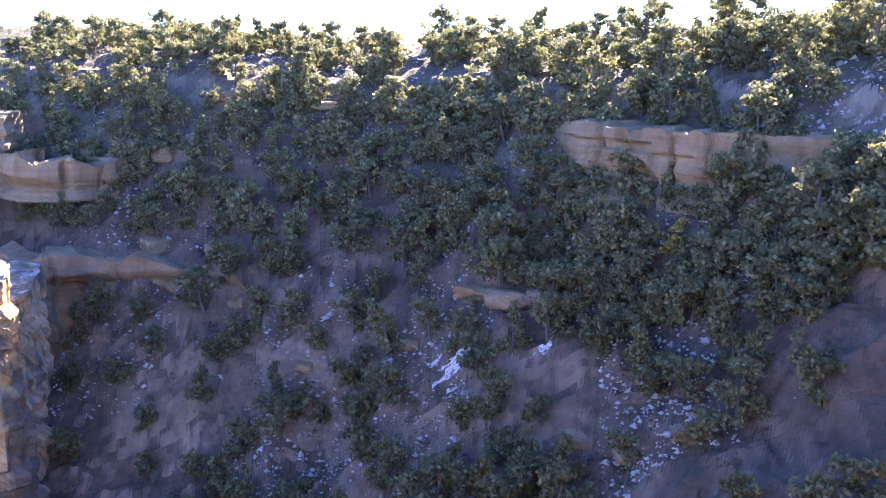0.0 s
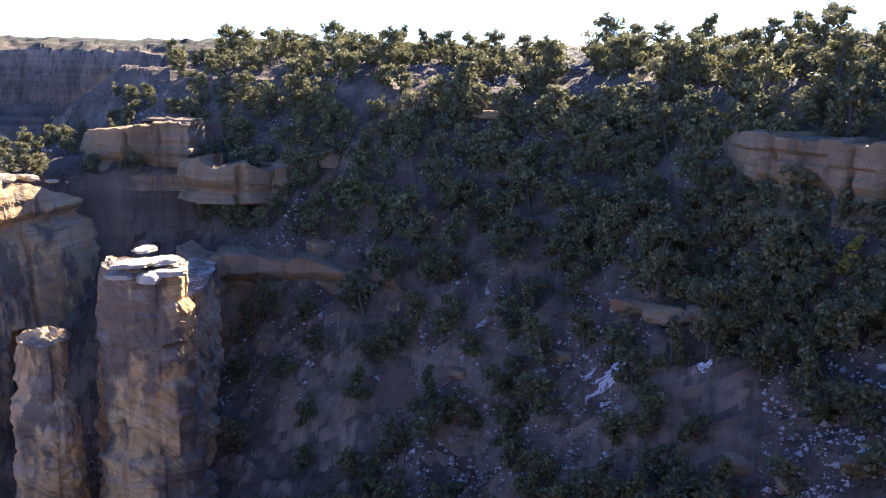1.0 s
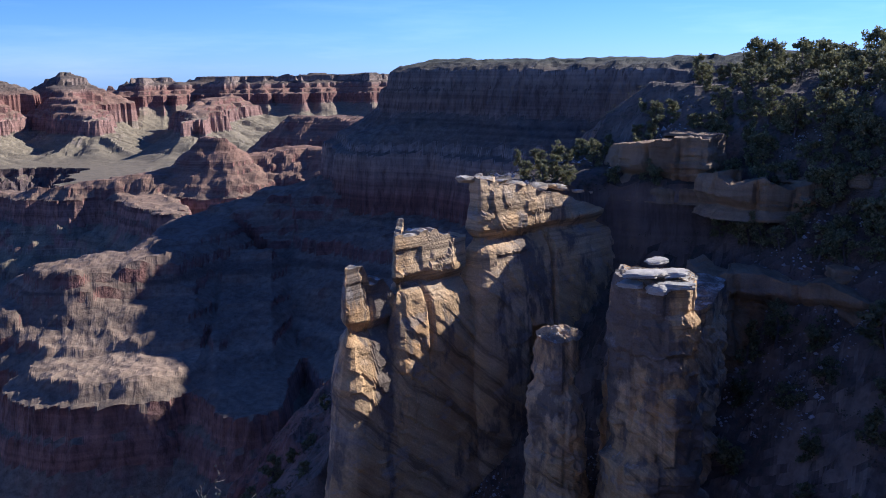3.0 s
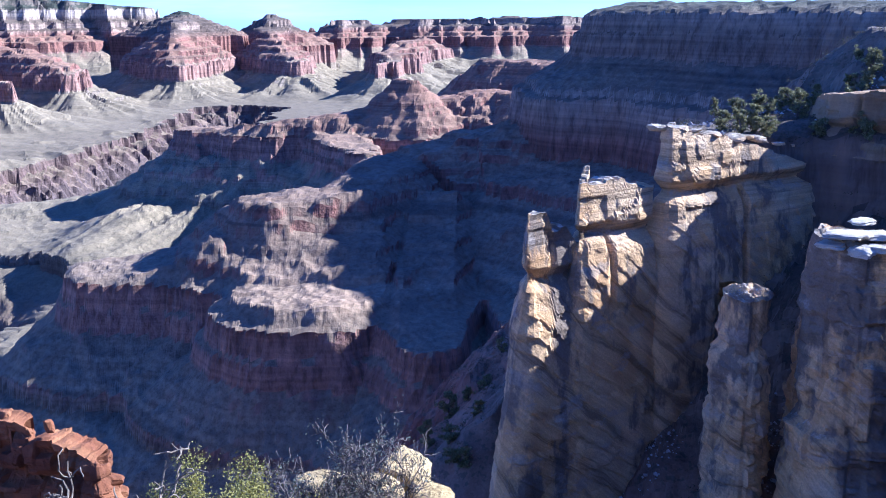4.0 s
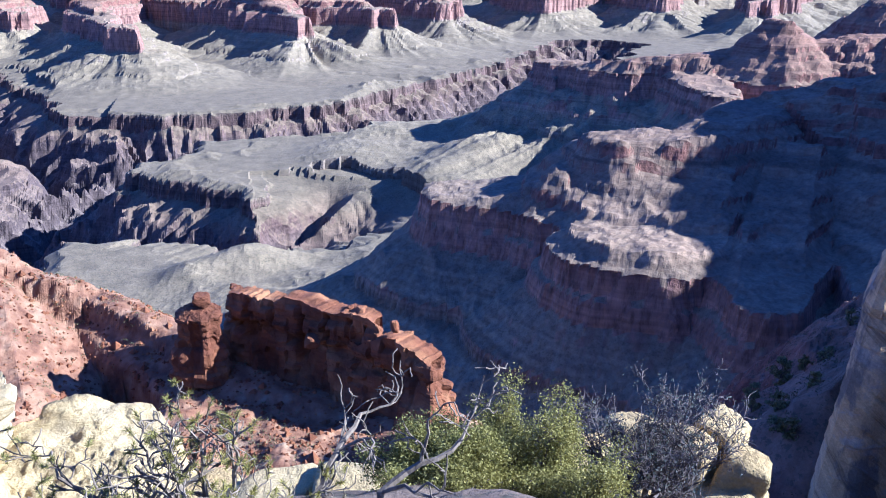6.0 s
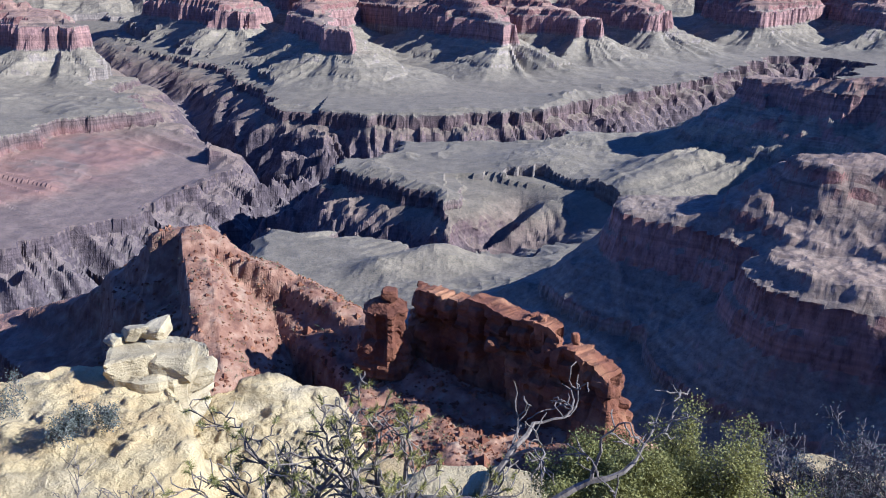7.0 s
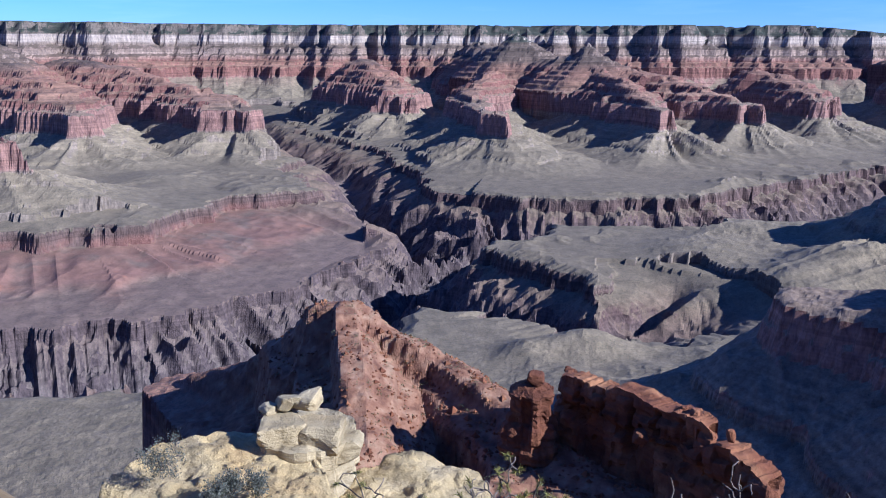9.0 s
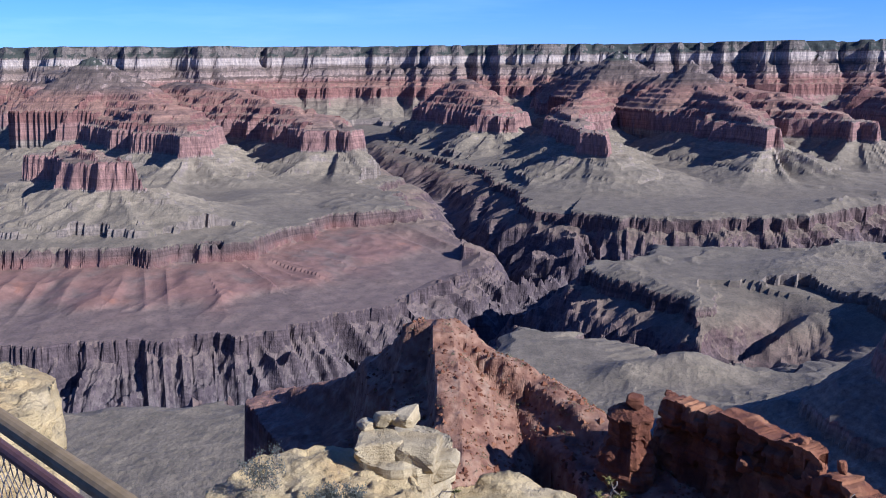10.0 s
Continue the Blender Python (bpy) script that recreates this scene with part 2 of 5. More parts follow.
def fin_material():
    """Tan cliff limestone: fine level beds above, slanting dune beds below, black varnish sheets and grey scour."""
    m, nt, b = mat_base("cliff_limestone", 0.92)
    pos, xyz, nz = n_pos(nt)
    col = n_ramp(nt, n_noise(nt, pos, 0.075, 5, 0.6), [(0.32, (0.45, 0.265, 0.115)), (0.46, (0.60, 0.39, 0.185)), (0.56, (0.53, 0.37, 0.205)), (0.68, (0.64, 0.465, 0.265))])
    level = n_noise(nt, pos, 1.0, 4, 0.65, (0.03, 0.03, 0.9))
    dip = nt.nodes.new("ShaderNodeVectorMath")
    dip.operation = "DOT_PRODUCT"
    nt.links.new(pos, dip.inputs[0])
    dip.inputs[1].default_value = (0.42, 0.55, 0.72)
    bow = n_math(nt, "ADD", dip.outputs["Value"], n_math(nt, "MULTIPLY", n_noise(nt, pos, 0.035, 3), 9.0))
    at_dip = nt.nodes.new("ShaderNodeCombineXYZ")
    for k, v in enumerate((n_math(nt, "MULTIPLY", bow, 0.62), n_math(nt, "MULTIPLY", xyz[0], 0.05), n_math(nt, "MULTIPLY", xyz[1], 0.05))):
        nt.links.new(v, at_dip.inputs[k])
    slant = n_noise(nt, at_dip.outputs[0], 1.0, 6, 0.68)
    below = n_ramp(nt, n_math(nt, "DIVIDE", n_math(nt, "MULTIPLY", xyz[2], -1.0), 100.0), [(0.31, (0, 0, 0)), (0.38, (1, 1, 1))])
    beds = n_mix(nt, below, level, slant)
    col = n_mix(nt, 0.8, col, n_ramp(nt, beds, [(0.36, (0.32, 0.31, 0.31)), (0.45, (0.85, 0.83, 0.8)), (0.53, (1.0, 0.97, 0.93)), (0.6, (1.22, 1.2, 1.16)), (0.68, (0.7, 0.7, 0.72))]), "MULTIPLY")
    # black varnish hanging in sheets
    sheet = n_noise(nt, pos, 1.0, 6, 0.62, (0.085, 0.085, 0.05))
    drip = n_noise(nt, pos, 1.0, 4, 0.6, (0.6, 0.6, 0.05))
    dark = n_ramp(nt, n_math(nt, "ADD", sheet, n_math(nt, "MULTIPLY", n_math(nt, "SUBTRACT", drip, 0.5), 0.28)), [(0.50, (0, 0, 0)), (0.56, (0.84, 0.84, 0.84))])
    col = n_mix(nt, dark, col, n_mix(nt, n_noise(nt, pos, 0.5, 3), (0.075, 0.062, 0.055), (0.19, 0.155, 0.12)))
    grey = n_ramp(nt, n_noise(nt, pos, 1.0, 5, 0.65, (0.16, 0.16, 0.3)), [(0.56, (0, 0, 0)), (0.64, (0.5, 0.5, 0.5))])
    col = n_mix(nt, grey, col, (0.36, 0.31, 0.25))
    col = n_mix(nt, n_ramp(nt, nz, [(0.78, (0, 0, 0)), (0.95, (1, 1, 1))]), col, n_ramp(nt, n_noise(nt, pos, 0.5, 5), [(0.4, (0.16, 0.13, 0.09)), (0.52, (0.30, 0.25, 0.18)), (0.62, (0.5, 0.45, 0.36))]))
    grain = n_noise(nt, pos, 4.0, 5, 0.68)
    col = n_mix(nt, 0.45, col, n_ramp(nt, grain, [(0.3, (0.5, 0.5, 0.5)), (0.7, (1.35, 1.33, 1.3))]), "MULTIPLY")
    nt.links.new(col, b.inputs["Base Color"])
    n_bump(nt, b, n_math(nt, "ADD", n_math(nt, "MULTIPLY", beds, 1.6), n_math(nt, "ADD", n_noise(nt, pos, 0.9, 6, 0.7), n_math(nt, "MULTIPLY", grain, 0.6))), 0.7, 0.45)
    return m


M_FIN = fin_material()
M_RED = rock_material("red_sandstone", ((0.13, 0.049, 0.025), (0.20, 0.08, 0.036), (0.36, 0.178, 0.078)), 0.9, 0.35, 0.5, 0.6)
M_WHITE = rock_material("white_limestone", ((0.46, 0.315, 0.125), (0.54, 0.41, 0.185), (0.49, 0.39, 0.21)), 1.2, 0.5, 0.38, 1.2)
M_CAP = rock_material("grey_cream_limestone", ((0.38, 0.29, 0.14), (0.47, 0.38, 0.205), (0.42, 0.35, 0.21)), 2.2, 0.4, 0.12, 1.4)
M_SCREE = rock_material("grey_scree", ((0.26, 0.23, 0.20), (0.40, 0.37, 0.33), (0.55, 0.51, 0.46)), 1.0, 0.7, 0.1, 2.0)
M_PALE = rock_material("pale_slab", ((0.38, 0.33, 0.25), (0.52, 0.47, 0.37), (0.44, 0.39, 0.30)), 1.0, 0.5, 0.2, 1.0)


# ---- terrain ----
def hash2(ix, iy, seed):
    n = (ix.astype(np.int64) * 374761393 + iy.astype(np.int64) * 668265263 + seed * 1442695041) & 0xFFFFFFFF
    n = ((n ^ (n >> 13)) * 1274126177) & 0xFFFFFFFF
    return ((n ^ (n >> 16)) & 0xFFFF) / 65535.0


def vnoise(x, y, seed=0):
    ix, iy = np.floor(x), np.floor(y)
    fx, fy = x - ix, y - iy
    fx, fy = fx * fx * fx * (fx * (fx * 6 - 15) + 10), fy * fy * fy * (fy * (fy * 6 - 15) + 10)
    a, b = hash2(ix, iy, seed), hash2(ix + 1, iy, seed)
    c, d = hash2(ix, iy + 1, seed), hash2(ix + 1, iy + 1, seed)
    return (a + (b - a) * fx) * (1 - fy) + (c + (d - c) * fx) * fy - 0.5


def fbm(x, y, octaves=4, seed=0, gain=0.5):
    out, amp = 0.0, 1.0
    for i in range(octaves):
        out = out + amp * vnoise(x, y, seed + i)
        x, y, amp = x * 2.03 + 7.1, y * 2.03 - 3.7, amp * gain
    return out


def ridged(x, y, octaves=3, seed=0):
    out, amp = 0.0, 1.0
    for i in range(octaves):
        out = out + amp * (1 - 4 * np.abs(vnoise(x, y, seed + i)))
        x, y, amp = x * 2.1 + 3.3, y * 2.1 + 9.1, amp * 0.5
    return out


def along(x, y, spine, ring=90.0):
    """Distance to a polyline, the value carried along it at the nearest place, and a place on a ring round it (for gullies that run straight off it)."""
    best, val = np.full(x.shape, 1e9), np.zeros(x.shape)
    fx, fy = np.zeros(x.shape), np.zeros(x.shape)
    for (x0, y0, v0), (x1, y1, v1) in zip(spine, spine[1:]):
        dx, dy = x1 - x0, y1 - y0
        u = np.clip(((x - x0) * dx + (y - y0) * dy) / (dx * dx + dy * dy + 1e-9), 0, 1)
        nx, ny = x0 + u * dx, y0 + u * dy
        d = np.hypot(x - nx, y - ny)
        near = d < best
        best, val = np.where(near, d, best), np.where(near, v0 + u * (v1 - v0), val)
        fx, fy = np.where(near, nx, fx), np.where(near, ny, fy)
    k = ring / np.maximum(best, 1.0)
    k = np.minimum(k, 1.0) * 0 + k
    return best, val, fx + (x - fx) * k, fy + (y - fy) * k


# the canyon's layers: how far out from a rim each height is reached
def layer_table(steps):
    """Cliffs, ledges and slopes from the rim down: (height lost, distance out) of each step."""
    o, z, outs, lays = 0.0, 0.0, [-400.0, -60.0, 0.0], [60.0, 14.0, 0.0]
    for drop, out in steps:
        o, z = o + out, z - drop
        outs.append(o), lays.append(z)
    return np.array(outs), np.array(lays)


LEDGES = [(2.6, 1.2), (5.5, 9.4), (3.6, 1.2), (5.8, 8.4), (2.9, 1.2), (6.1, 11.4)] * 3
HERE = layer_table([(6, 1.5), (3, 4), (6, 1.5), (14, 20), (27, 4), (12, 22), (3, 1), (8, 18)] + LEDGES[:-2]
                   + [(2, 6), (12, 2.0), (3, 4), (10, 2.5), (8, 10), (16, 22), (6, 1.5), (16, 28), (6, 1.5), (20, 50), (11, 90), (5, 320), (6, 2300)])
YONDER = layer_table([(12, 4), (15, 30), (27, 8), (25, 50), (12, 5), (8, 24), (13, 5), (8, 24), (14, 5), (8, 26), (14, 5), (2, 14), (44, 7),
                      (18, 40), (4, 2), (20, 62), (4, 2), (16, 95), (9, 130), (5, 260), (5, 2000)])
PLATEAU = layer_table([(3, 8), (11, 3), (2, 4), (14, 3), (5, 7), (15, 26), (4, 1.5), (3, 7), (38, 6), (14, 42), (6, 2), (14, 30), (28, 40), (46, 5), (20, 30), (5, 2), (34, 90), (10, 300), (8, 2300)])
RIM = (np.array([-400, 0, 30, 60, 66, 110, 116, 160, 166, 210, 216, 260, 270, 350, 500, 800, 3000.]),
       np.array([90, 86, 52, 32, -10, -32, -52, -66, -84, -92, -104, -112, -154, -196, -240, -262, -276.]))


def form(x, y, spine, half, warp, layers, w, noses=0.0, gully=0.0, ring=90.0):
    """A promontory or butte: its crest along the spine, its flanks stepping down by the layers, with noses and alcoves and gullied aprons."""
    o, l = layers
    d, start, qx, qy = along(x, y, [(px, py, float(np.interp(-cap, -l, o))) for px, py, cap in spine], ring)
    out = np.maximum(d - half, 0) + warp * w * np.clip(d / 40.0, 0.1, 1)
    if noses:
        nose = ridged(qx / (1.25 * ring), qy / (1.25 * ring), 3, 121)
        out = out - noses * (nose - 0.1) * np.clip(d / (0.8 * ring), 0, 1)
    f = np.interp(start + np.maximum(out, -10 * warp), o, l)
    if gully:
        soft = np.clip((f + 270) / 24, 0, 1) * np.clip((-206 - f) / 10, 0, 1)
        f = f + soft * gully * (ridged(qx / (0.5 * ring), qy / (0.5 * ring), 2, 131) - 0.2)
        hard = np.clip((f + 206) / 6, 0, 1) * np.clip((-40 - f) / 20, 0, 1) * (ring > 80)
        f = f + hard * 0.25 * gully * ridged(qx / (0.25 * ring), qy / (0.25 * ring), 2, 137)
    return f


def lift(x, y, z, reach, spine, *rest):
    """Raise z to a form, looking only where the form can reach."""
    xs, ys = [p[0] for p in spine], [p[1] for p in spine]
    m = (x > min(xs) - reach) & (x < max(xs) + reach) & (y > min(ys) - reach) & (y < max(ys) + reach)
    if m.any():
        args = [a[m] if isinstance(a, np.ndarray) and a.shape == x.shape else a for a in rest]
        z[m] = np.maximum(z[m], form(x[m], y[m], spine, *args))
    return z


def warp_near(x, y):
    return 34 * fbm(x / 130, y / 130, 3, 5) + 16 * fbm(x / 30, y / 30, 3, 9) + 7 * np.abs(fbm(x / 11, y / 11, 2, 14))


def warp_far(x, y):
    return 80 * fbm(x / 300, y / 300, 3, 105) + 26 * (ridged(x / 150, y / 150, 2, 109) - 0.2) + 14 * fbm(x / 40, y / 40, 2, 114)


FORMS = [
    # the wooded plateau across the side canyon
    ([(-414, 592, 4), (0, 620, 4), (900, 670, 4)], 100, 0.6),
    ([(-170, 830, 5), (1600, 930, 5)], 240, 1.0),
    ([(-200, 1500, 8), (2500, 1600, 8)], 450, 0.6),
    # the red ridge running out from it
    ([(-450, 500, -54), (-485, 450, -76), (-522, 400, -91), (-540, 352, -102), (-498, 280, -106), (-512, 235, -109)], 20, 0.6),
    ([(-515, 235, -116), (-536, 180, -142), (-548, 150, -150)], 28, 0.35),
    ([(-500, 268, -116), (-455, 232, -134), (-428, 212, -146)], 38, 0.35),
    ([(-470, 330, -114), (-400, 275, -144), (-332, 230, -153)], 15, 0.45),
    ([(-380, 340, -140), (-292, 262, -153)], 12, 0.5),
    # stepped butte behind it
    ([(-1200, 440, -150), (-1090, 520, -140), (-1020, 640, -112), (-960, 780, -108), (-860, 850, -96), (-500, 850, -20)], 20, 1.0),
    ([(-1018, 660, -84), (-1000, 670, -86)], 7, 0.4),
    ([(-1040, 560, -146), (-880, 520, -152)], 22, 0.8),
    ([(-1227, 990, -78), (-1090, 1010, -80), (-800, 1000, -60)], 24, 0.7),
]
TEMPLES = [
    ([(-1405, -1090, -150), (-1345, -994, -149), (-1310, -925, -154)], 16, 0.25),
    ([(-2430, -1760, 0), (-2380, -1690, -30), (-2250, -1480, -80), (-2050, -1290, -112), (-1900, -1150, -146), (-1820, -1085, -157)], 12, 0.5),
    ([(-2750, -1650, -60), (-2450, -1250, -92), (-2290, -1010, -130), (-2120, -860, -150), (-2030, -805, -157)], 24, 0.5),
    ([(-3300, -2600, 0), (-2430, -1760, -60)], 30, 0.9),
    ([(-2960, -300, -92), (-2650, -330, -140), (-2420, -290, -152), (-2180, -245, -160), (-2022, -205, -156)], 12, 0.25),
    ([(-4300, -500, 0), (-3800, -400, -50), (-3290, -247, -10), (-3240, -200, -60), (-3010, 0, -50), (-2850, 40, -84), (-2600, 100, -106), (-2400, 150, -140), (-2240, 188, -157)], 14, 0.5),
    ([(-2900, 150, -90), (-2640, 330, -130), (-2500, 420, -157)], 18, 0.4),
    ([(-3250, -800, -60), (-2900, -620, -130), (-2650, -560, -153)], 24, 0.6),
    ([(-3700, 1350, 0), (-3350, 1200, -50), (-3050, 1080, -130), (-2900, 1040, -157)], 20, 0.5),
    ([(-3750, 1770, -6), (-3500, 1650, -70), (-3050, 1480, -130), (-2850, 1420, -157)], 14, 0.5),
    ([(-3500, 2400, -100), (-3000, 1900, -140), (-2600, 1650, -154)], 30, 0.9),
    ([(-3200, 560, -90), (-2900, 640, -135), (-2680, 660, -158)], 18, 0.5),
]
PEAKS = [(-3292, -249, 32, 0.62), (-3004, 0, 0, 0.95), (-3000, 6, -22, 0.5), (-2432, -1762, 30, 0.62), (-3702, 1350, 18, 0.4), (-3752, 1772, -6, 0.5)]
RIMS = [
    ([(-4690, 900, 78), (-4700, 0, 84), (-4640, -700, 85), (-4480, -1400, 86), (-4250, -2050, 86)], 90, 1.3),
    ([(-4690, 900, 78), (-4735, 1250, 52), (-4700, 1560, 14), (-4660, 1760, -40)], 70, 1.0),
    ([(-3600, -2900, 86), (-3870, -2150, 86), (-3000, -3600, 86)], 120, 1.0),
    ([(-4050, 2250, -46), (-3700, 2800, -46)], 60, 1.0),
    ([(-3600, 2900, -22), (-3300, 3300, -24), (-2700, 3900, -24)], 60, 1.0),
]
MOUNDS = [(-752, 4, 15, 30), (-800, 40, 12, 34), (-735, -40, 10, 26), (-1010, 240, 16, 60), (-1160, 150, 14, 70), (-1080, 300, 20, 60), (-1290, 200, 16, 60), (-1350, 60, 10, 50), (-1560, -560, 14, 80), (-1650, -820, 16, 90), (-1760, 330, 18, 80)]
RIVER = [(-560, -1100), (-700, -800), (-790, -590), (-880, -450), (-985, -350), (-1100, -280), (-1270, -230), (-1430, -110), (-1450, 60), (-1490, 230), (-1700, 430), (-2000, 700), (-2500, 1050)]
SIDE = [(-1150, -235, 1.0), (-1055, -145, 0.9), (-955, -70, 0.75), (-900, -8, 0.62), (-905, 45, 0.5), (-955, 115, 0.35), (-985, 195, 0.0)]
WASH = [(-905, 20, 0.55), (-1000, 75, 0.35), (-1090, 110, 0.0)]
CREEK = [(-1400, -240, 1.0), (-1750, -420, 0.8), (-2120, -590, 0.55), (-2550, -880, 0.45), (-3300, -1250, 0.2), (-3800, -1450, 0.0)]
NEAR = (np.array([-50, 0, 1.5, 4, 8, 14, 25, 60, 110, 140, 150, 162, 260, 420, 600, 3000], float),
        np.array([-1.3, -1.6, -3.0, -8, -16, -25, -34, -54, -80, -102, -150, -204, -258, -300, -420, -600], float))
HILL = (np.array([-120, -60, -30, 0, 9, 42, 84, 100, 108, 118, 210, 350, 600, 3000], float),
        np.array([7, 4, 0, -5.0, -12.0, -47, -86, -104, -150, -200, -256, -290, -420, -600], float))
RIDGE = (np.array([0, 24, 28, 44, 49, 76, 82, 110, 150, 260, 600, 900.]), np.array([-40, -60, -65, -77, -84, -106, -114, -142, -204, -250, -420, -600.]))
RIDGE_STEEP = (np.array([0, 24, 26, 34, 38, 60, 62, 90, 150, 260, 600, 900.]), np.array([-40, -60, -72, -76, -92, -98, -128, -152, -204, -250, -420, -600.]))
TERRACE = (np.array([0, 20, 36, 38, 70, 200, 900.]), np.array([-6, -14, -20.5, -36, -90, -250, -600.]))


def terrain(x, y):
    r = np.hypot(x, y)
    wn_, wf_ = warp_near(x, y), warp_far(x, y)
    wob = fbm(x / 260, y / 260, 4, 30)
    gul = ridged(x / 85 + 1.5 * wob, y / 85, 3, 40)
    z = -273 + 11 * wob + 2.6 * gul + 5.5 * (ridged(x / 210 + wob, y / 170, 3, 47) - 0.2) + 1.2 * fbm(x / 25, y / 25, 3, 44)
    for i, (spine, half, warp) in enumerate(FORMS):
        z = lift(x, y, z, 620 + half, spine, half, warp, PLATEAU if i < 3 else HERE, wn_, 0.0 if i < 3 else 4.0, 4.0, 60.0)
    for spine, half, warp in TEMPLES:
        z = lift(x, y, z, 700 + half, spine, half, warp, YONDER, wf_, 30.0, 9.0, 90.0)
    for spine, half, warp in RIMS:
        z = lift(x, y, z, 1500 + half, spine, half, warp, RIM, wf_, 70.0, 0.0, 160.0)
    for px, py, top, fall in PEAKS:
        d = np.hypot(x - px, y - py) * (1 + 0.25 * vnoise(3 * np.arctan2(y - py, x - px), x * 0, 92)) + 8 * fbm(x / 22, y / 22, 3, 90)
        z = np.maximum(z, np.where(d < 260, top - fall * np.maximum(d, 0) + 6 * np.abs((d / 14) % 2 - 1), -999))
    for px, py, up, wide in MOUNDS:
        z = z + up * np.exp(-((x - px) ** 2 + (y - py) ** 2) / wide ** 2)
    z = np.where(r > 3700, np.minimum(z, 84 + 2 * fbm(x / 60, y / 60, 2, 97)), z)
    # gorge and side canyons
    wj = 44 * fbm(x / 170, y / 170, 3, 60) + 20 * (ridged(x / 80, y / 80, 3, 64) - 0.2)
    az = np.degrees(np.arctan2(-x, y))
    d, rv, qx, qy = along(x, y, [(px, py, math.hypot(px, py)) for px, py in RIVER], 110.0)
    rd = d
    north = np.clip((r - rv) / 60, 0, 1) * np.clip((az - 99) / 5, 0, 1)
    flute = ridged(qx / 38, qy / 38, 3, 61) * np.clip((190 - d) / 90, 0, 1)
    south = np.clip((rv - r) / 60, 0, 1) * np.clip((az - 97) / 6, 0, 1)
    dd = np.maximum(d + (wj - 14 * flute) * np.clip(d / 60, 0, 1), 0) / (1 + 1.05 * south)
    c1 = np.interp(dd, [0, 12, 60, 88, 110, 126, 131, 178, 180], [-400, -392, -335, -312, -298, -290, -268, -255, 500])
    dn = np.maximum(d + (0.8 * wj - 10 * flute) * np.clip(d / 60, 0, 1), 0)
    dn = dn + 26 * (ridged(x / 190, y / 190, 2, 165) - 0.25) * np.clip((dn - 270) / 90, 0, 1)
    c2 = np.interp(dn, [0, 15, 80, 98, 103, 170, 235, 262, 330, 415, 420, 426, 480, 482], [-404, -394, -350, -338, -320, -318, -316, -311, -304, -294, -291, -267, -258, 500])
    bench = np.clip((dn - 110) / 60, 0, 1) * np.clip((420 - dn) / 60, 0, 1)
    c2 = c2 + bench * ((1.2 + 4 * np.clip((dn - 220) / 60, 0, 1)) * ridged(qx / 60 + 0.5 * wob, qy / 60, 2, 66) + 5 * fbm(x / 90, y / 90, 3, 69))
    z = np.minimum(z, c1 * (1 - north) + c2 * north)
    bx, by = x + 60 * fbm(x / 170, y / 170, 2, 161), y + 60 * fbm(x / 170, y / 170, 2, 163)
    for path, wide in ((SIDE, 0.74), (WASH, 0.4), (CREEK, 0.9)):
        d, s, ax_, ay_ = along(bx, by, path, 70.0)
        dd = np.maximum(d + wide * (0.6 * wj - 14 * ridged(ax_ / 36, ay_ / 36, 3, 62)) * np.clip(d / 40, 0, 1), 0) / wide
        cut = np.interp(dd, [0, 12, 70, 95, 125, 131, 178], [-400, -392, -318, -304, -292, -268, -255])
        cut = np.where(dd > 178, 500, -266 + (cut + 266) * np.clip(s, 0, 1))
        z = np.minimum(z, np.where(s > 0.02, cut, 500))
    deep = np.clip((np.where(north > 0.3, -322, -276) - z) / 30, 0, 1)
    z = z + deep * (10 * np.clip((230 - rd) / 90, 0, 1) * (ridged(qx / 30, qy / 30, 3, 67) - 0.2) + 5 * ridged(x / 40 + wob, y / 40, 3, 63)) + 1.2 * ridged(x / 26, y / 26, 3, 68) * np.clip((r - 300) / 200, 0, 1) * np.clip((z + 262) / 12, 0.15, 1) * np.clip((60 - z) / 30, 0, 1)
    # the rim this side: the overlook and the wooded bowl
    z = np.maximum(z, form(x, y, [(140, -600, -1.6), (90, -250, -1.6), (40, -60, -1.6), (17, -4, -1.6)], 15.5, 0.1, NEAR, wn_))
    hill = form(x, y, [(40, -60, -1.5), (110, 20, -1.5), (64, 130, -1.5), (18, 174, -1.5), (-40, 188, -1.5), (-80, 196, -1.5), (-62, 320, -1.5), (-70, 480, -1.5)], 6, 0.25, HILL, wn_)
    hill = hill + 3.0 * fbm(x / 22, y / 22, 3, 75) + 0.8 * fbm(x / 3, y / 3, 3, 76) + 2.0 * ridged(x / 14, y / 14, 4, 78) * np.clip((-8 - hill) / 10, 0, 1)
    hill = hill + 4.5 * np.clip((8 - az) / 15, 0, 1) * np.clip((hill + 6) / 6, 0, 1)
    z = np.maximum(z, hill)
    # the slope of the overlook towards the white ledges
    off = np.maximum(np.abs(az - 90) - 36, 0)
    z = np.maximum(z, np.where(r < 60, -0.2 - 0.66 * r - 1.5 * np.exp(-r / 2) - 0.09 * r * np.minimum(off, 60) + 0.5 * fbm(x / 2.5, y / 2.5, 4, 99) * np.clip(r / 6, 0, 1) - 0.5 * np.maximum(r - 38, 0), -999))
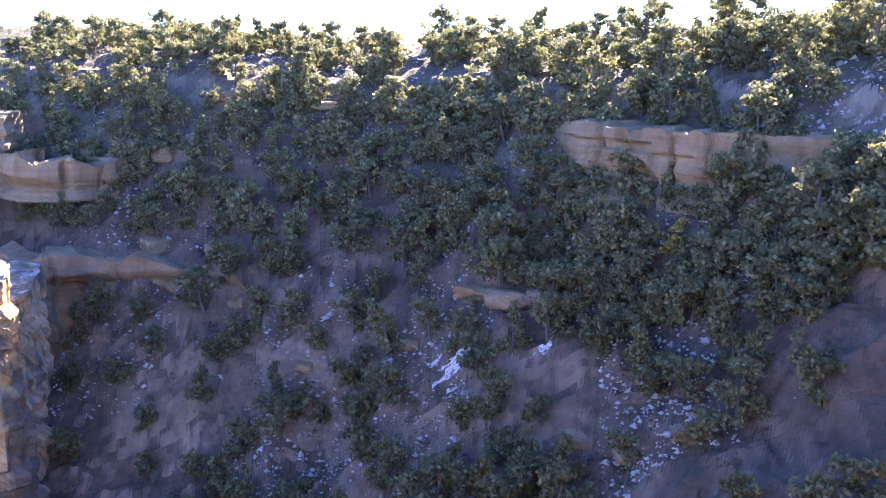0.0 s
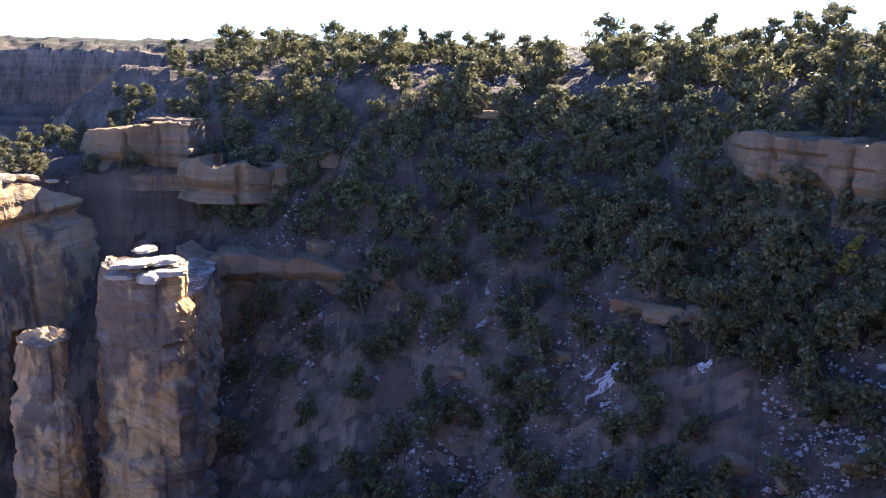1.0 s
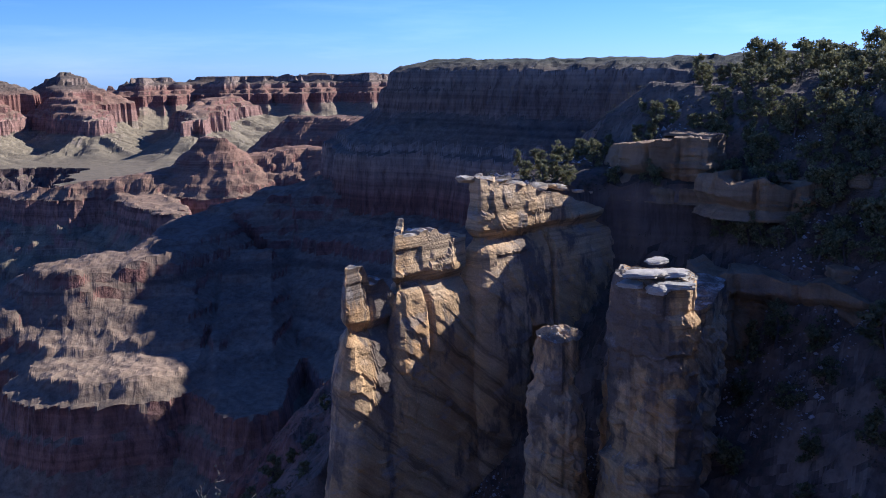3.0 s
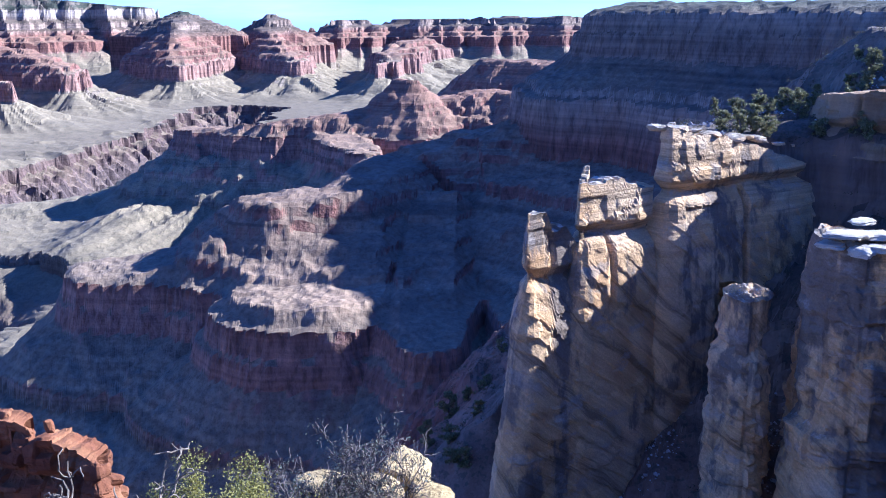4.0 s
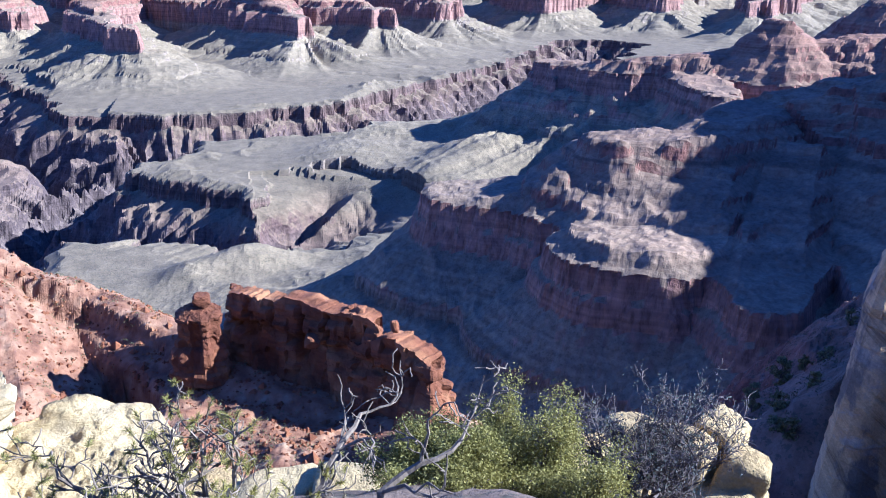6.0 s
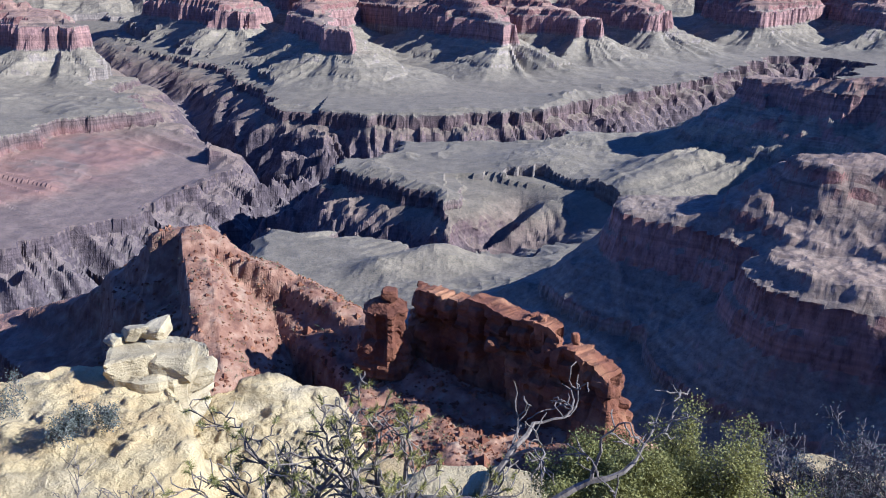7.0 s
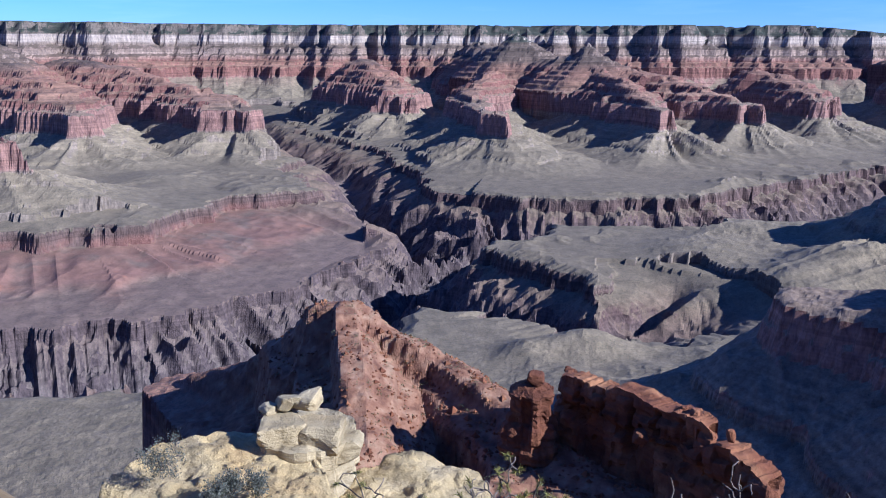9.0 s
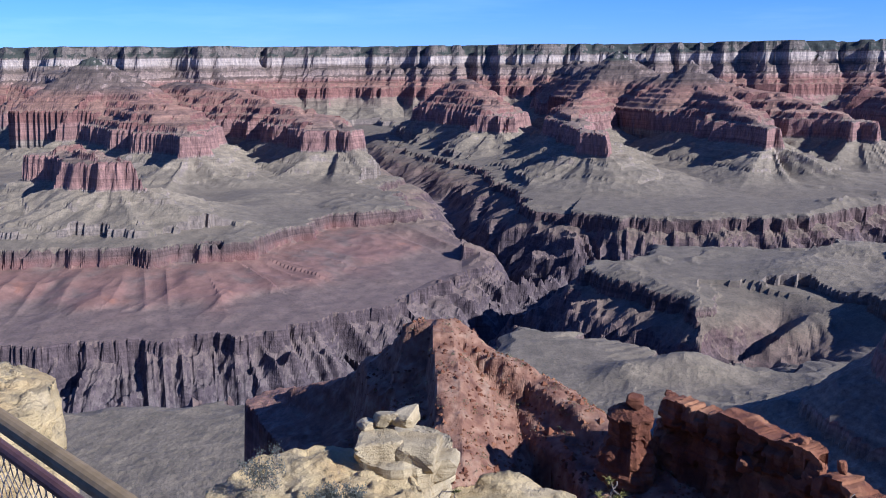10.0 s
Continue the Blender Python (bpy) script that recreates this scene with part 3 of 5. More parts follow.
    # red ridge below the overlook
    for spine in ([(-152, -9, -74), (-168, -13, -71), (-188, -30, -68), (-197, -52, -60), (-199, -62, -61), (-216, -80, -78), (-232, -111, -95)], [(-197, -54, -60), (-172, -46, -65), (-146, -39, -71)], [(-150, -2, -71), (-128, 26, -74)]):
        m = (np.hypot(x + 150, y + 20) < 420)
        if m.any():
            xm, ym = x[m], y[m]
            foot = along(xm, ym, spine, 1.0)[3]
            shade = np.clip((foot - ym) / 3, 0, 1)          # the flank away from the sun falls off in cliffs
            rid = form(xm, ym, spine, 2.5, 0.2, RIDGE, wn_[m]) * (1 - shade) + form(xm, ym, spine, 2.5, 0.2, RIDGE_STEEP, wn_[m]) * shade
            beds = (rid + 3 * fbm(xm / 20, ym / 20, 2, 181)) / 4.6
            step = np.floor(beds) + np.clip((beds - np.floor(beds) - 0.3) / 0.25, 0, 1)
            rid = rid + 0.3 * 4.6 * (step - beds)
            z[m] = np.maximum(z[m], rid + 0.5 * fbm(xm / 5, ym / 5, 4, 83))
    # the rubble bench before its crags
    shelf = along(x, y, [(-66, 14, -66), (-104, 12, -70), (-136, 6, -72.5)], 1.0)
    z = np.maximum(z, np.where(shelf[0] < 120, shelf[1] - 0.85 * np.maximum(shelf[0] - 20, 0) + 3.2 * fbm(x / 16, y / 16, 4, 193) + 0.7 * fbm(x / 3, y / 3, 3, 197), -999))
    # the terrace behind the cliff fin
    z = np.maximum(z, form(x, y, [(-75, 192, -7), (-90, 168, -15), (-99, 136, -20)], 10, 0.1, TERRACE, wn_))
    z = np.maximum(z, form(x, y, [(-70, 190, -7), (-84, 164, -13.5)], 8, 0.1, TERRACE, wn_))
    # talus at the foot of the fin
    foot = along(x, y, [(-104, 84, -62), (-112, 104, -56), (-104, 124, -50)], 1.0)
    z = np.maximum(z, np.where(foot[0] < 60, foot[1] - 0.95 * foot[0] + 2.0 * fbm(x / 7, y / 7, 3, 191), -999))
    fine = 0.9 * fbm(x / 6, y / 6, 3, 70) * np.clip(r / 60, 0, 1)
    return z + fine * np.clip(r / 150, 0.3, 1.5) * np.clip((800 - r) / 300, 0, 1)


def build_ground():
    th = np.concatenate([np.linspace(-34, 34, 330)[:-1], np.linspace(34, 134, 860), np.linspace(134, 326, 70)[1:-1]])
    rr = np.concatenate([np.linspace(0.01, 60, 90)[:-1], np.geomspace(60, 600, 300)[:-1], np.geomspace(600, 1500, 190)[:-1], np.geomspace(1500, 3450, 240)[:-1], np.linspace(3450, 4960, 110)])
    a, r = np.meshgrid(np.radians(th), rr)
    x, y = -r * np.sin(a), r * np.cos(a)
    z = terrain(x, y)
    z = np.where(r > 4900, np.minimum(z, -60), z)
    nr, na = r.shape
    co = np.stack([x, y, z], -1).reshape(-1, 3).astype(np.float32)
    i = np.arange(nr - 1)[:, None] * na
    j = np.arange(na)[None, :]
    k = (j + 1) % na
    quads = np.stack([i + j, i + k, i + na + k, i + na + j], -1).reshape(-1, 4)[:, ::-1]
    me = bpy.data.meshes.new("ground")
    me.vertices.add(len(co))
    me.vertices.foreach_set("co", co.ravel())
    me.loops.add(quads.size)
    me.loops.foreach_set("vertex_index", quads.ravel().astype(np.int32))
    me.polygons.add(len(quads))
    me.polygons.foreach_set("loop_start", np.arange(0, quads.size, 4, dtype=np.int32))
    me.polygons.foreach_set("use_smooth", np.zeros(len(quads), dtype=bool))
    me.update()
    me.materials.append(M_STRATA)
    ob = new("ground", me)
    return tagged(ob, "layered red and grey canyon ground with cliffs, benches and gorge", "ground", kind="structure")


ground = build_ground()


def height(x, y):
    return float(terrain(np.array([float(x)]), np.array([float(y)]))[0])


# ---- mesh helpers ----
def hash3(ix, iy, iz, seed):
    return hash2(ix + iz * 57.0, iy + iz * 113.0, seed)


def vnoise3(x, y, z, seed=0):
    ix, iy, iz = np.floor(x), np.floor(y), np.floor(z)
    fx, fy, fz = x - ix, y - iy, z - iz
    fx, fy, fz = (f * f * (3 - 2 * f) for f in (fx, fy, fz))
    out = 0.0
    for dz, wz in ((0, 1 - fz), (1, fz)):
        for dy, wy in ((0, 1 - fy), (1, fy)):
            for dx, wx in ((0, 1 - fx), (1, fx)):
                out = out + wx * wy * wz * hash3(ix + dx, iy + dy, iz + dz, seed)
    return out - 0.5


def fbm3(x, y, z, octaves=4, seed=0):
    out, amp = 0.0, 1.0
    for i in range(octaves):
        out = out + amp * vnoise3(x, y, z, seed + i)
        x, y, z, amp = x * 2.07 + 1.3, y * 2.07 + 5.1, z * 2.07 - 2.2, amp * 0.5
    return out


def mesh_from(name, co, quads, material, tris=None):
    me = bpy.data.meshes.new(name)
    faces = [tuple(q) for q in quads] + ([tuple(t) for t in tris] if tris is not None else [])
    me.from_pydata([tuple(c) for c in co], [], faces)
    me.update()
    if material:
        me.materials.append(material)
    return me


def part(name, me, parent, label="", m=None):
    ob = new(name, me)
    ob.parent = parent
    if m is not None:
        ob.matrix_basis = m
    return tagged(ob, label)


def empty(name, x=0.0, y=0.0, z=0.0):
    e = new(name)
    e.empty_display_size = 0.3
    e.location = (x, y, z)
    return e


def smooth_ring(outline, n):
    """n points evenly along a closed outline with softened corners."""
    p = np.array(outline, float)
    for _ in range(1):
        q = np.roll(p, -1, 0)
        p = np.stack([0.85 * p + 0.15 * q, 0.15 * p + 0.85 * q], 1).reshape(-1, 2)
    q = np.vstack([p, p[:1]])
    s = np.concatenate([[0], np.cumsum(np.hypot(*np.diff(q, axis=0).T))])
    t = np.linspace(0, s[-1], n, endpoint=False)
    return np.stack([np.interp(t, s, q[:, 0]), np.interp(t, s, q[:, 1])], 1), s[-1]


def crag(name, outline, top, bottom, material, seed=0, spread=0.15, step=0.7, ledge=0.5, rough=1.2, tilt=(0.0, 0.0), dome=0.0, shift=(0.0, 0.0), bed=2.2, col=3.0, block=0.8):
    """A standing mass of bedded rock: an outline carried down from top to bottom, with ledges, joints, buttresses and a broken top.
    The places are relative to the outline's own middle."""
    length = smooth_ring(outline, 48)[1]
    n = int(max(24, min(260, length / step)))
    ring, length = smooth_ring(outline, n)
    mid = ring.mean(0)
    ring = ring - mid
    nxt, prv = np.roll(ring, -1, 0), np.roll(ring, 1, 0)
    tan = nxt - prv
    nor = np.stack([tan[:, 1], -tan[:, 0]], 1)
    nor /= np.linalg.norm(nor, axis=1)[:, None] + 1e-9
    if (nor * ring).sum() < 0:
        nor = -nor
    h = top - bottom
    k = int(max(8, h / step))
    zs = np.linspace(0, -h, k)
    X, Y, Z = [], [], []
    size = float(np.abs(ring).mean())
    # the top, from its middle outwards
    inner = 48

    def crown(x, y):
        o = x * 0
        return (0.55 * rough * fbm3(x / (0.45 * size) + seed, y / (0.45 * size), o, 4, seed) + 0.22 * block * np.floor(2.2 * fbm3(x / (0.3 * size), y / (0.3 * size), o, 2, seed + 7) + 0.5)
                + 0.22 * rough * fbm3(x / 1.1, y / 1.1, o, 5, seed + 19) - 0.3 * rough * np.clip(0.16 - np.abs(fbm3(x / 1.7, y / 1.7, o, 3, seed + 61)), 0, 1))
    for f in np.linspace(0.03, 0.985, inner):
        x, y = ring[:, 0] * f, ring[:, 1] * f
        X.append(x), Y.append(y)
        Z.append(dome * (1 - f * f) + crown(x, y) + tilt[0] * x + tilt[1] * y)
    # upright joints split the face into columns, each set in or out and broken off at its own height
    arc = np.linspace(0, length, n, endpoint=False) / col
    arc = arc + 0.6 * fbm3(ring[:, 0] / col, ring[:, 1] / col, ring[:, 0] * 0, 2, seed + 41)
    ci = np.floor(arc)
    cf = np.clip((arc - ci - 0.84) / 0.16, 0, 1)
    ends = np.round(length / col)

    def column(k):
        a, b = hash2(ci % ends, ci * 0 + k, seed + 51), hash2((ci + 1) % ends, ci * 0 + k, seed + 51)
        return a + (b - a) * cf - 0.5
    edge = tilt[0] * ring[:, 0] + tilt[1] * ring[:, 1]
    edge = edge + crown(ring[:, 0], ring[:, 1])
    for z in zs:
        u = -z / h
        zz = np.full(n, z)
        wx, wy = ring[:, 0], ring[:, 1]
        # beds step in and out, each bed a little differently along the face
        bedi = (z + tilt[0] * wx + tilt[1] * wy + 0.5 * fbm3(wx / 9, wy / 9, zz * 0, 2, seed + 3)) / bed
        b0 = np.floor(bedi)
        fr = np.clip((bedi - b0 - 0.42) / 0.16, 0, 1)
        lam = hash2(b0, b0 * 0 + 3, seed) * (1 - fr) + hash2(b0 + 1, b0 * 0 + 3, seed) * fr - 0.5
        off = 2 * ledge * lam
        kb = math.floor(-z / (bed * 3.3))
        kf = min(1.0, max(0.0, (-z / (bed * 3.3) - kb - 0.9) / 0.1))
        off += 2 * block * (column(kb) * (1 - kf) + column(kb + 1) * kf) + 1.6 * block * column(77)
        off -= 0.5 * block * np.clip(1 - np.abs(arc - ci - 0.92) / 0.08, 0, 1)
        off += rough * 1.5 * fbm3(wx / 7, wy / 7, zz / 22, 3, seed + 11)             # buttresses
        off -= rough * 1.6 * np.clip(0.12 - np.abs(fbm3(wx / 6, wy / 6, zz / 40, 2, seed + 17)), 0, 1) * 6 * 0.45   # joints
        off += 0.6 * rough * fbm3(wx / 1.6, wy / 1.6, zz / 1.1, 3, seed + 23)
        off += 0.35 * rough * np.round(3.2 * fbm3(wx / 3.4, wy / 3.4, zz / 2.6, 2, seed + 27))          # flaked-off facets
        off += spread * h * u ** 1.2 * (0.7 + 0.6 * fbm3(wx / 12, wy / 12, zz * 0, 2, seed + 31))
        off *= np.clip(0.35 + u * 6, 0, 1)
        edge_u = edge * (1 - u)
        X.append(wx + nor[:, 0] * off + shift[0] * u * h), Y.append(wy + nor[:, 1] * off + shift[1] * u * h)
        Z.append(zz + edge_u + 0.3 * rough * fbm3(wx / 2, wy / 2, zz, 2, seed + 5))
    co = np.stack([np.array(X), np.array(Y), np.array(Z)], -1).reshape(-1, 3)
    rows = len(X)
    quads = [(r * n + j, (r + 1) * n + j, (r + 1) * n + (j + 1) % n, r * n + (j + 1) % n) for r in range(rows - 1) for j in range(n)]
    co = np.vstack([co, [[0, 0, float(np.mean(Z[0]))]]])
    c = len(co) - 1
    tris = [(c, j, (j + 1) % n) for j in range(n)]
    area = 0.5 * np.sum(ring[:, 0] * np.roll(ring[:, 1], -1) - np.roll(ring[:, 0], -1) * ring[:, 1])
    if area < 0:
        quads, tris = [q[::-1] for q in quads], [t[::-1] for t in tris]
    me = mesh_from(name, co, quads, material, tris)
    if material is M_WHITE:
        me.polygons.foreach_set("use_smooth", np.ones(len(me.polygons), dtype=bool))
    return me, pose(mid[0], mid[1], top)


def polar(az, r):
    a = radians(az)
    return (-r * math.sin(a), r * math.cos(a))


def at(az, el, r):
    """A place by azimuth and elevation from the overlook, at the level distance r."""
    x, y = polar(az, r)
    return x, y, r * math.tan(radians(el))


def polys(*pts):
    return [polar(a, r) for a, r in pts]


def boulder(name, size, material, seed=0, planes=14, rough=0.05, level=4, bed=0.0):
    """One stone: broken along flat planes, its edges worn, with chips and beds."""
    rng = np.random.RandomState(seed)
    bm = bmesh.new()
    bmesh.ops.create_icosphere(bm, subdivisions=level, radius=1.0)
    co = np.array([v.co[:] for v in bm.verts])
    nrm = np.vstack([[[1, 0, 0], [-1, 0, 0], [0, 1, 0], [0, -1, 0], [0, 0, 1], [0, 0, -1]] + rng.normal(0, 0.14, (6, 3)), rng.normal(0, 1, (planes, 3))])
    nrm /= np.linalg.norm(nrm, axis=1)[:, None]
    far = np.concatenate([rng.uniform(0.72, 0.9, 6), rng.uniform(0.85, 1.05, planes)])
    t = far[None, :] / np.maximum(co @ nrm.T, 0.02)
    rad = -np.log(np.exp(-46 * np.minimum(t, 3)).sum(1)) / 46
    p = co * rad[:, None]
    q = p * 2.2 + seed * 3.1
    p = p * (1 + rough * 2 * fbm3(q[:, 0], q[:, 1], q[:, 2], 4, seed)[:, None])
    p = p * np.array(size) * 1.15
    if bed:
        lam = np.floor(p[:, 2] / bed + 0.4 * fbm3(q[:, 0], q[:, 1], q[:, 2], 2, seed + 4))
        p[:, :2] *= (1 + 0.07 * (hash2(lam, lam * 0 + 1, seed) - 0.5))[:, None]
    for v, c in zip(bm.verts, p):
        v.co = c
    me = bpy.data.meshes.new(name)
    bm.to_mesh(me)
    bm.free()
    me.polygons.foreach_set("use_smooth", np.full(len(me.polygons), material is M_WHITE))
    me.materials.append(material)
    return me


# ---- the near cliff: a fin of tan limestone with pillars ----
cliff = tagged(empty("rock_cliff", *polar(42, 150), -85), "tall tan limestone cliff fin with dark streaks and jointed pillars", "cliff")


def under(parent, name, made, label=""):
    me, m = made
    return part(name, me, parent, label, Matrix.Translation(-parent.location) @ m)


def cliff_face(name, plan, tops, bottom, thick, material, seed, cracks=(), alcoves=(), cap=(-16.0, 9.0), batter=0.07, flare=0.0, step=0.4, slant=0.25, ledges=1.0, tiers=6.5):
    """A long rock face over a plan line: a level crest of steps and pillars, a jointed cap, a recess under it, slanting beds below, upright cracks and alcoves.
    tops: (way along, crest height); cracks: (way along, from, to, depth); alcoves: (way along, height, half width, half height, depth)."""
    p = np.array(plan, float)
    run = np.concatenate([[0], np.cumsum(np.hypot(*np.diff(p, axis=0).T))])
    s = np.linspace(0, run[-1], int(run[-1] / step))
    n = len(s)
    px, py = np.interp(s, run, p[:, 0]), np.interp(s, run, p[:, 1])
    soft = np.ones(7) / 7
    sx, sy = (np.convolve(np.pad(v, 3, mode="edge"), soft, "valid") for v in (px, py))
    tx, ty = np.gradient(sx), np.gradient(sy)
    ln = np.hypot(tx, ty) + 1e-9
    tx, ty = tx / ln, ty / ln
    nx, ny = -ty, tx
    if (nx * px + ny * py).mean() > 0:
        nx, ny = -nx, -ny
    o = s * 0
    ts, th = [t[0] for t in tops], [t[1] for t in tops]
    crest = np.interp(s, ts, th) + 0.35 * np.round(2.4 * fbm3(s / 3.0, o, o, 2, seed)) + 0.25 * fbm3(s / 0.9, o, o, 2, seed + 2)
    nv = int((float(np.max(th)) - bottom) / step)
    u = np.linspace(0, 1, nv)[:, None]
    z = crest[None] - u * (crest[None] - bottom)
    S = np.broadcast_to(s[None], z.shape)
    O = z * 0
    depth = cap[0] - z
    low = np.clip((depth - cap[1] - 3) / 6, 0, 1)
    off = batter * depth + 0.9 * low
    # thin beds, thickest in the cap
    bd = (z + 0.35 * fbm3(S / 8, O, z / 5, 2, seed + 3)) / 1.15
    b0 = np.floor(bd)
    fr = np.clip((bd - b0 - 0.78) / 0.22, 0, 1)
    tier = np.floor(S / tiers + 0.8 * fbm3(S / 9, O, O, 2, seed + 4))
    lam = hash2(b0, tier, seed) * (1 - fr) + hash2(b0 + 1, tier, seed) * fr - 0.5
    off = off + ledges * lam * (0.85 * (1 - low) + 0.35 * low)
    off = off - 1.5 * np.clip(1 - np.abs(depth - cap[1] - 1.6 - 0.8 * fbm3(S / 6, O, O, 2, seed + 6)) / 1.7, 0, 1)
    # slanting beds of old dunes
    ph = (0.85 * z + 0.75 * S + 5 * fbm3(S / 26, z / 26, O, 2, seed + 8)) / 2.3
    p0 = np.floor(ph)
    saw = ph - p0
    off = off + slant * low * ((0.35 + 0.9 * hash2(p0, p0 * 0, seed + 9)) * (0.5 - saw) + 0.35 * (hash2(p0, np.floor(S / 5 + 0.4 * p0), seed + 10) - 0.5))
    # broad swells, flaked plates, grain
    off = off + 1.3 * fbm3(S / 21, z / 28, O, 2, seed + 11) + 0.22 * np.round(2.6 * fbm3(S / 6.5, z / 10, O, 2, seed + 13)) + 0.18 * fbm3(S / 1.7, z / 1.5, O, 3, seed + 15)
    for c, z1, z0, d in cracks:
        w = c + 0.5 * fbm3(z / 6, O, O, 2, seed + 17)
        off = off - d * np.exp(-((S - w) / 0.42) ** 2) * np.clip((z1 - z) / 1.5, 0, 1) * np.clip((z - z0) / 4, 0, 1)
    for c, zc, hw, hh, d in alcoves:
        q = ((S - c + 0.35 * (z - zc)) / hw) ** 2 + (np.where(z > zc, z - zc, 0.45 * (z - zc)) / hh) ** 2
        off = off - d * np.clip((1.15 - q) / 0.4, 0, 1)
    off = off * np.clip(0.25 + u * nv * step / 3, 0, 1)
    side = -flare * np.maximum(depth - 10, 0) * np.clip(1 - S / 26, 0, 1)
    X, Y = px + nx * off + tx * side, py + ny * off + ty * side
    # the top behind the edge, and the far side
    back = np.interp(s, [t[0] for t in thick], [t[1] for t in thick])
    rx, ry, rz = [], [], []
    for w in np.linspace(1.0, 0.04, 12):
        x, y = X[0] - nx * back * w, Y[0] - ny * back * w
        rx.append(x), ry.append(y), rz.append(crest + 0.5 * fbm3(x / 2.5, y / 2.5, o, 4, seed + 21) * min(1, 4 * w))
    X, Y = np.vstack([rx[0][None], np.array(rx), X]), np.vstack([ry[0][None], np.array(ry), Y])
    z = np.vstack([np.full((1, n), bottom), np.array(rz), z])
    rows = len(X)
    co = np.stack([X, Y, z], -1).reshape(-1, 3)
    i, j = np.arange(rows - 1)[:, None] * n, np.arange(n - 1)[None]
    quads = np.stack([i + j, i + n + j, i + n + j + 1, i + j + 1], -1).reshape(-1, 4).tolist()
    ends = [[r * n for r in range(rows)], [r * n + n - 1 for r in range(rows)][::-1]]
    me = mesh_from(name, co, quads, material)
    bm = bmesh.new()
    bm.from_mesh(me)
    bm.verts.ensure_lookup_table()
    for e in ends:
        bm.faces.new([bm.verts[k] for k in e])
    bmesh.ops.recalc_face_normals(bm, faces=bm.faces)
    bm.to_mesh(me)
    bm.free()
    return me, Matrix.Identity(4)


# the main wall, its crest dipping towards the wooded hill
under(cliff, "wall", cliff_face("wall", polys((40.2, 152), (40.5, 144), (40.7, 138.4), (40.1, 137.2), (37.4, 144.2), (34.3, 153.6), (30.8, 166), (28.1, 177)), [(0, -18), (8, -17.2), (14, -16.8), (18, -17), (34, -20.6), (45, -24.2), (56, -27)], -100,
                                [(0, 1), (14, 1.2), (16.5, 1.5), (20.5, 5), (26, 10), (40, 16), (70, 22)], M_FIN, 3, [(31.5, -27, -62, 3.0), (25.5, -40, -60, 0.7)], [(30, -50, 4.6, 8.0, 3.2)], batter=0.04, flare=0.08, ledges=0.55))
# two pillars standing at its end
under(cliff, "pillar", cliff_face("pillar", polys((45.4, 140), (45.6, 131), (45.6, 125.6), (43.6, 129.6), (41.8, 133.4), (41.0, 136)), [(0, -23.6), (12, -23.4), (15.5, -23.2), (22, -23.5), (24, -24.2), (28, -25)], -100,
                                  [(0, 1), (14.5, 0.7), (18, 2.8), (23, 5), (30, 3)], M_FIN, 33, [(20, -30, -46, 0.7)], [], (-22.5, 7.0), 0.045, 0.2, ledges=0.4))
under(cliff, "pillar", cliff_face("pillar", polys((48.2, 133), (48.8, 126), (48.9, 120.2), (47.4, 122.6), (46.0, 125.2), (45.2, 127.4)), [(0, -29), (10, -28), (13, -26.8), (16.6, -26.7), (17.6, -29.4), (20.0, -29.2), (22, -32), (26, -33)], -100,
                                  [(0, 1), (12.7, 0.7), (16, 2.6), (25, 3)], M_FIN, 14, [(17.4, -26, -36, 0.7)], [], (-27.5, 7.0), 0.05, 0.24, ledges=0.4), "narrow pillar with a sunlit top")
under(cliff, "pinnacle", crag("pinnacle", polys((36.3, 119), (35.0, 116.4), (33.8, 117.6), (33.2, 121), (34.6, 124), (36.5, 122.5)), -36.2, -95, M_FIN, 21, 0.10, 0.4, 0.3, 1.0, (0, 0), 1.2, col=2.0, block=0.6))
under(cliff, "tower", crag("tower", polys((31.3, 117), (29.2, 113), (26.8, 113.6), (26.2, 117), (26.6, 122), (31.0, 124)), -26.8, -95, M_FIN, 27, 0.07, 0.4, 0.3, 0.8, (0.0, -0.05), bed=1.5, col=3.0, block=0.6))
under(cliff, "saddle", crag("saddle", polys((31.6, 121), (27.4, 119), (25.4, 124), (24.6, 142), (31.6, 142)), -32, -95, M_FIN, 29, 0.05, 0.5, 0.3, 1.0, (0.0, 0.03), bed=1.5, col=3.4, block=0.6))
# the shaded bench that carries the tower's level round the hill
under(cliff, "bench", cliff_face("bench", polys((27.0, 143), (24.6, 140.5), (22, 142), (19, 139), (16, 138), (13, 132), (10.5, 134)), [(0, -30.2), (5, -32.0), (9, -30.6), (15, -32.6), (20, -31.4), (27, -34), (33, -31.5), (40, -36)], -52,
                                 [(0, 6), (20, 7), (40, 6)], M_TAN_SHADED, 39, [(8, -27, -46, 1.0), (17, -27, -46, 1.0), (27, -27, -46, 1.2)], [(12, -40, 4, 4.5, 2.0), (22, -40, 5, 4.5, 2.0)], (-30.0, 4.0), 0.1))
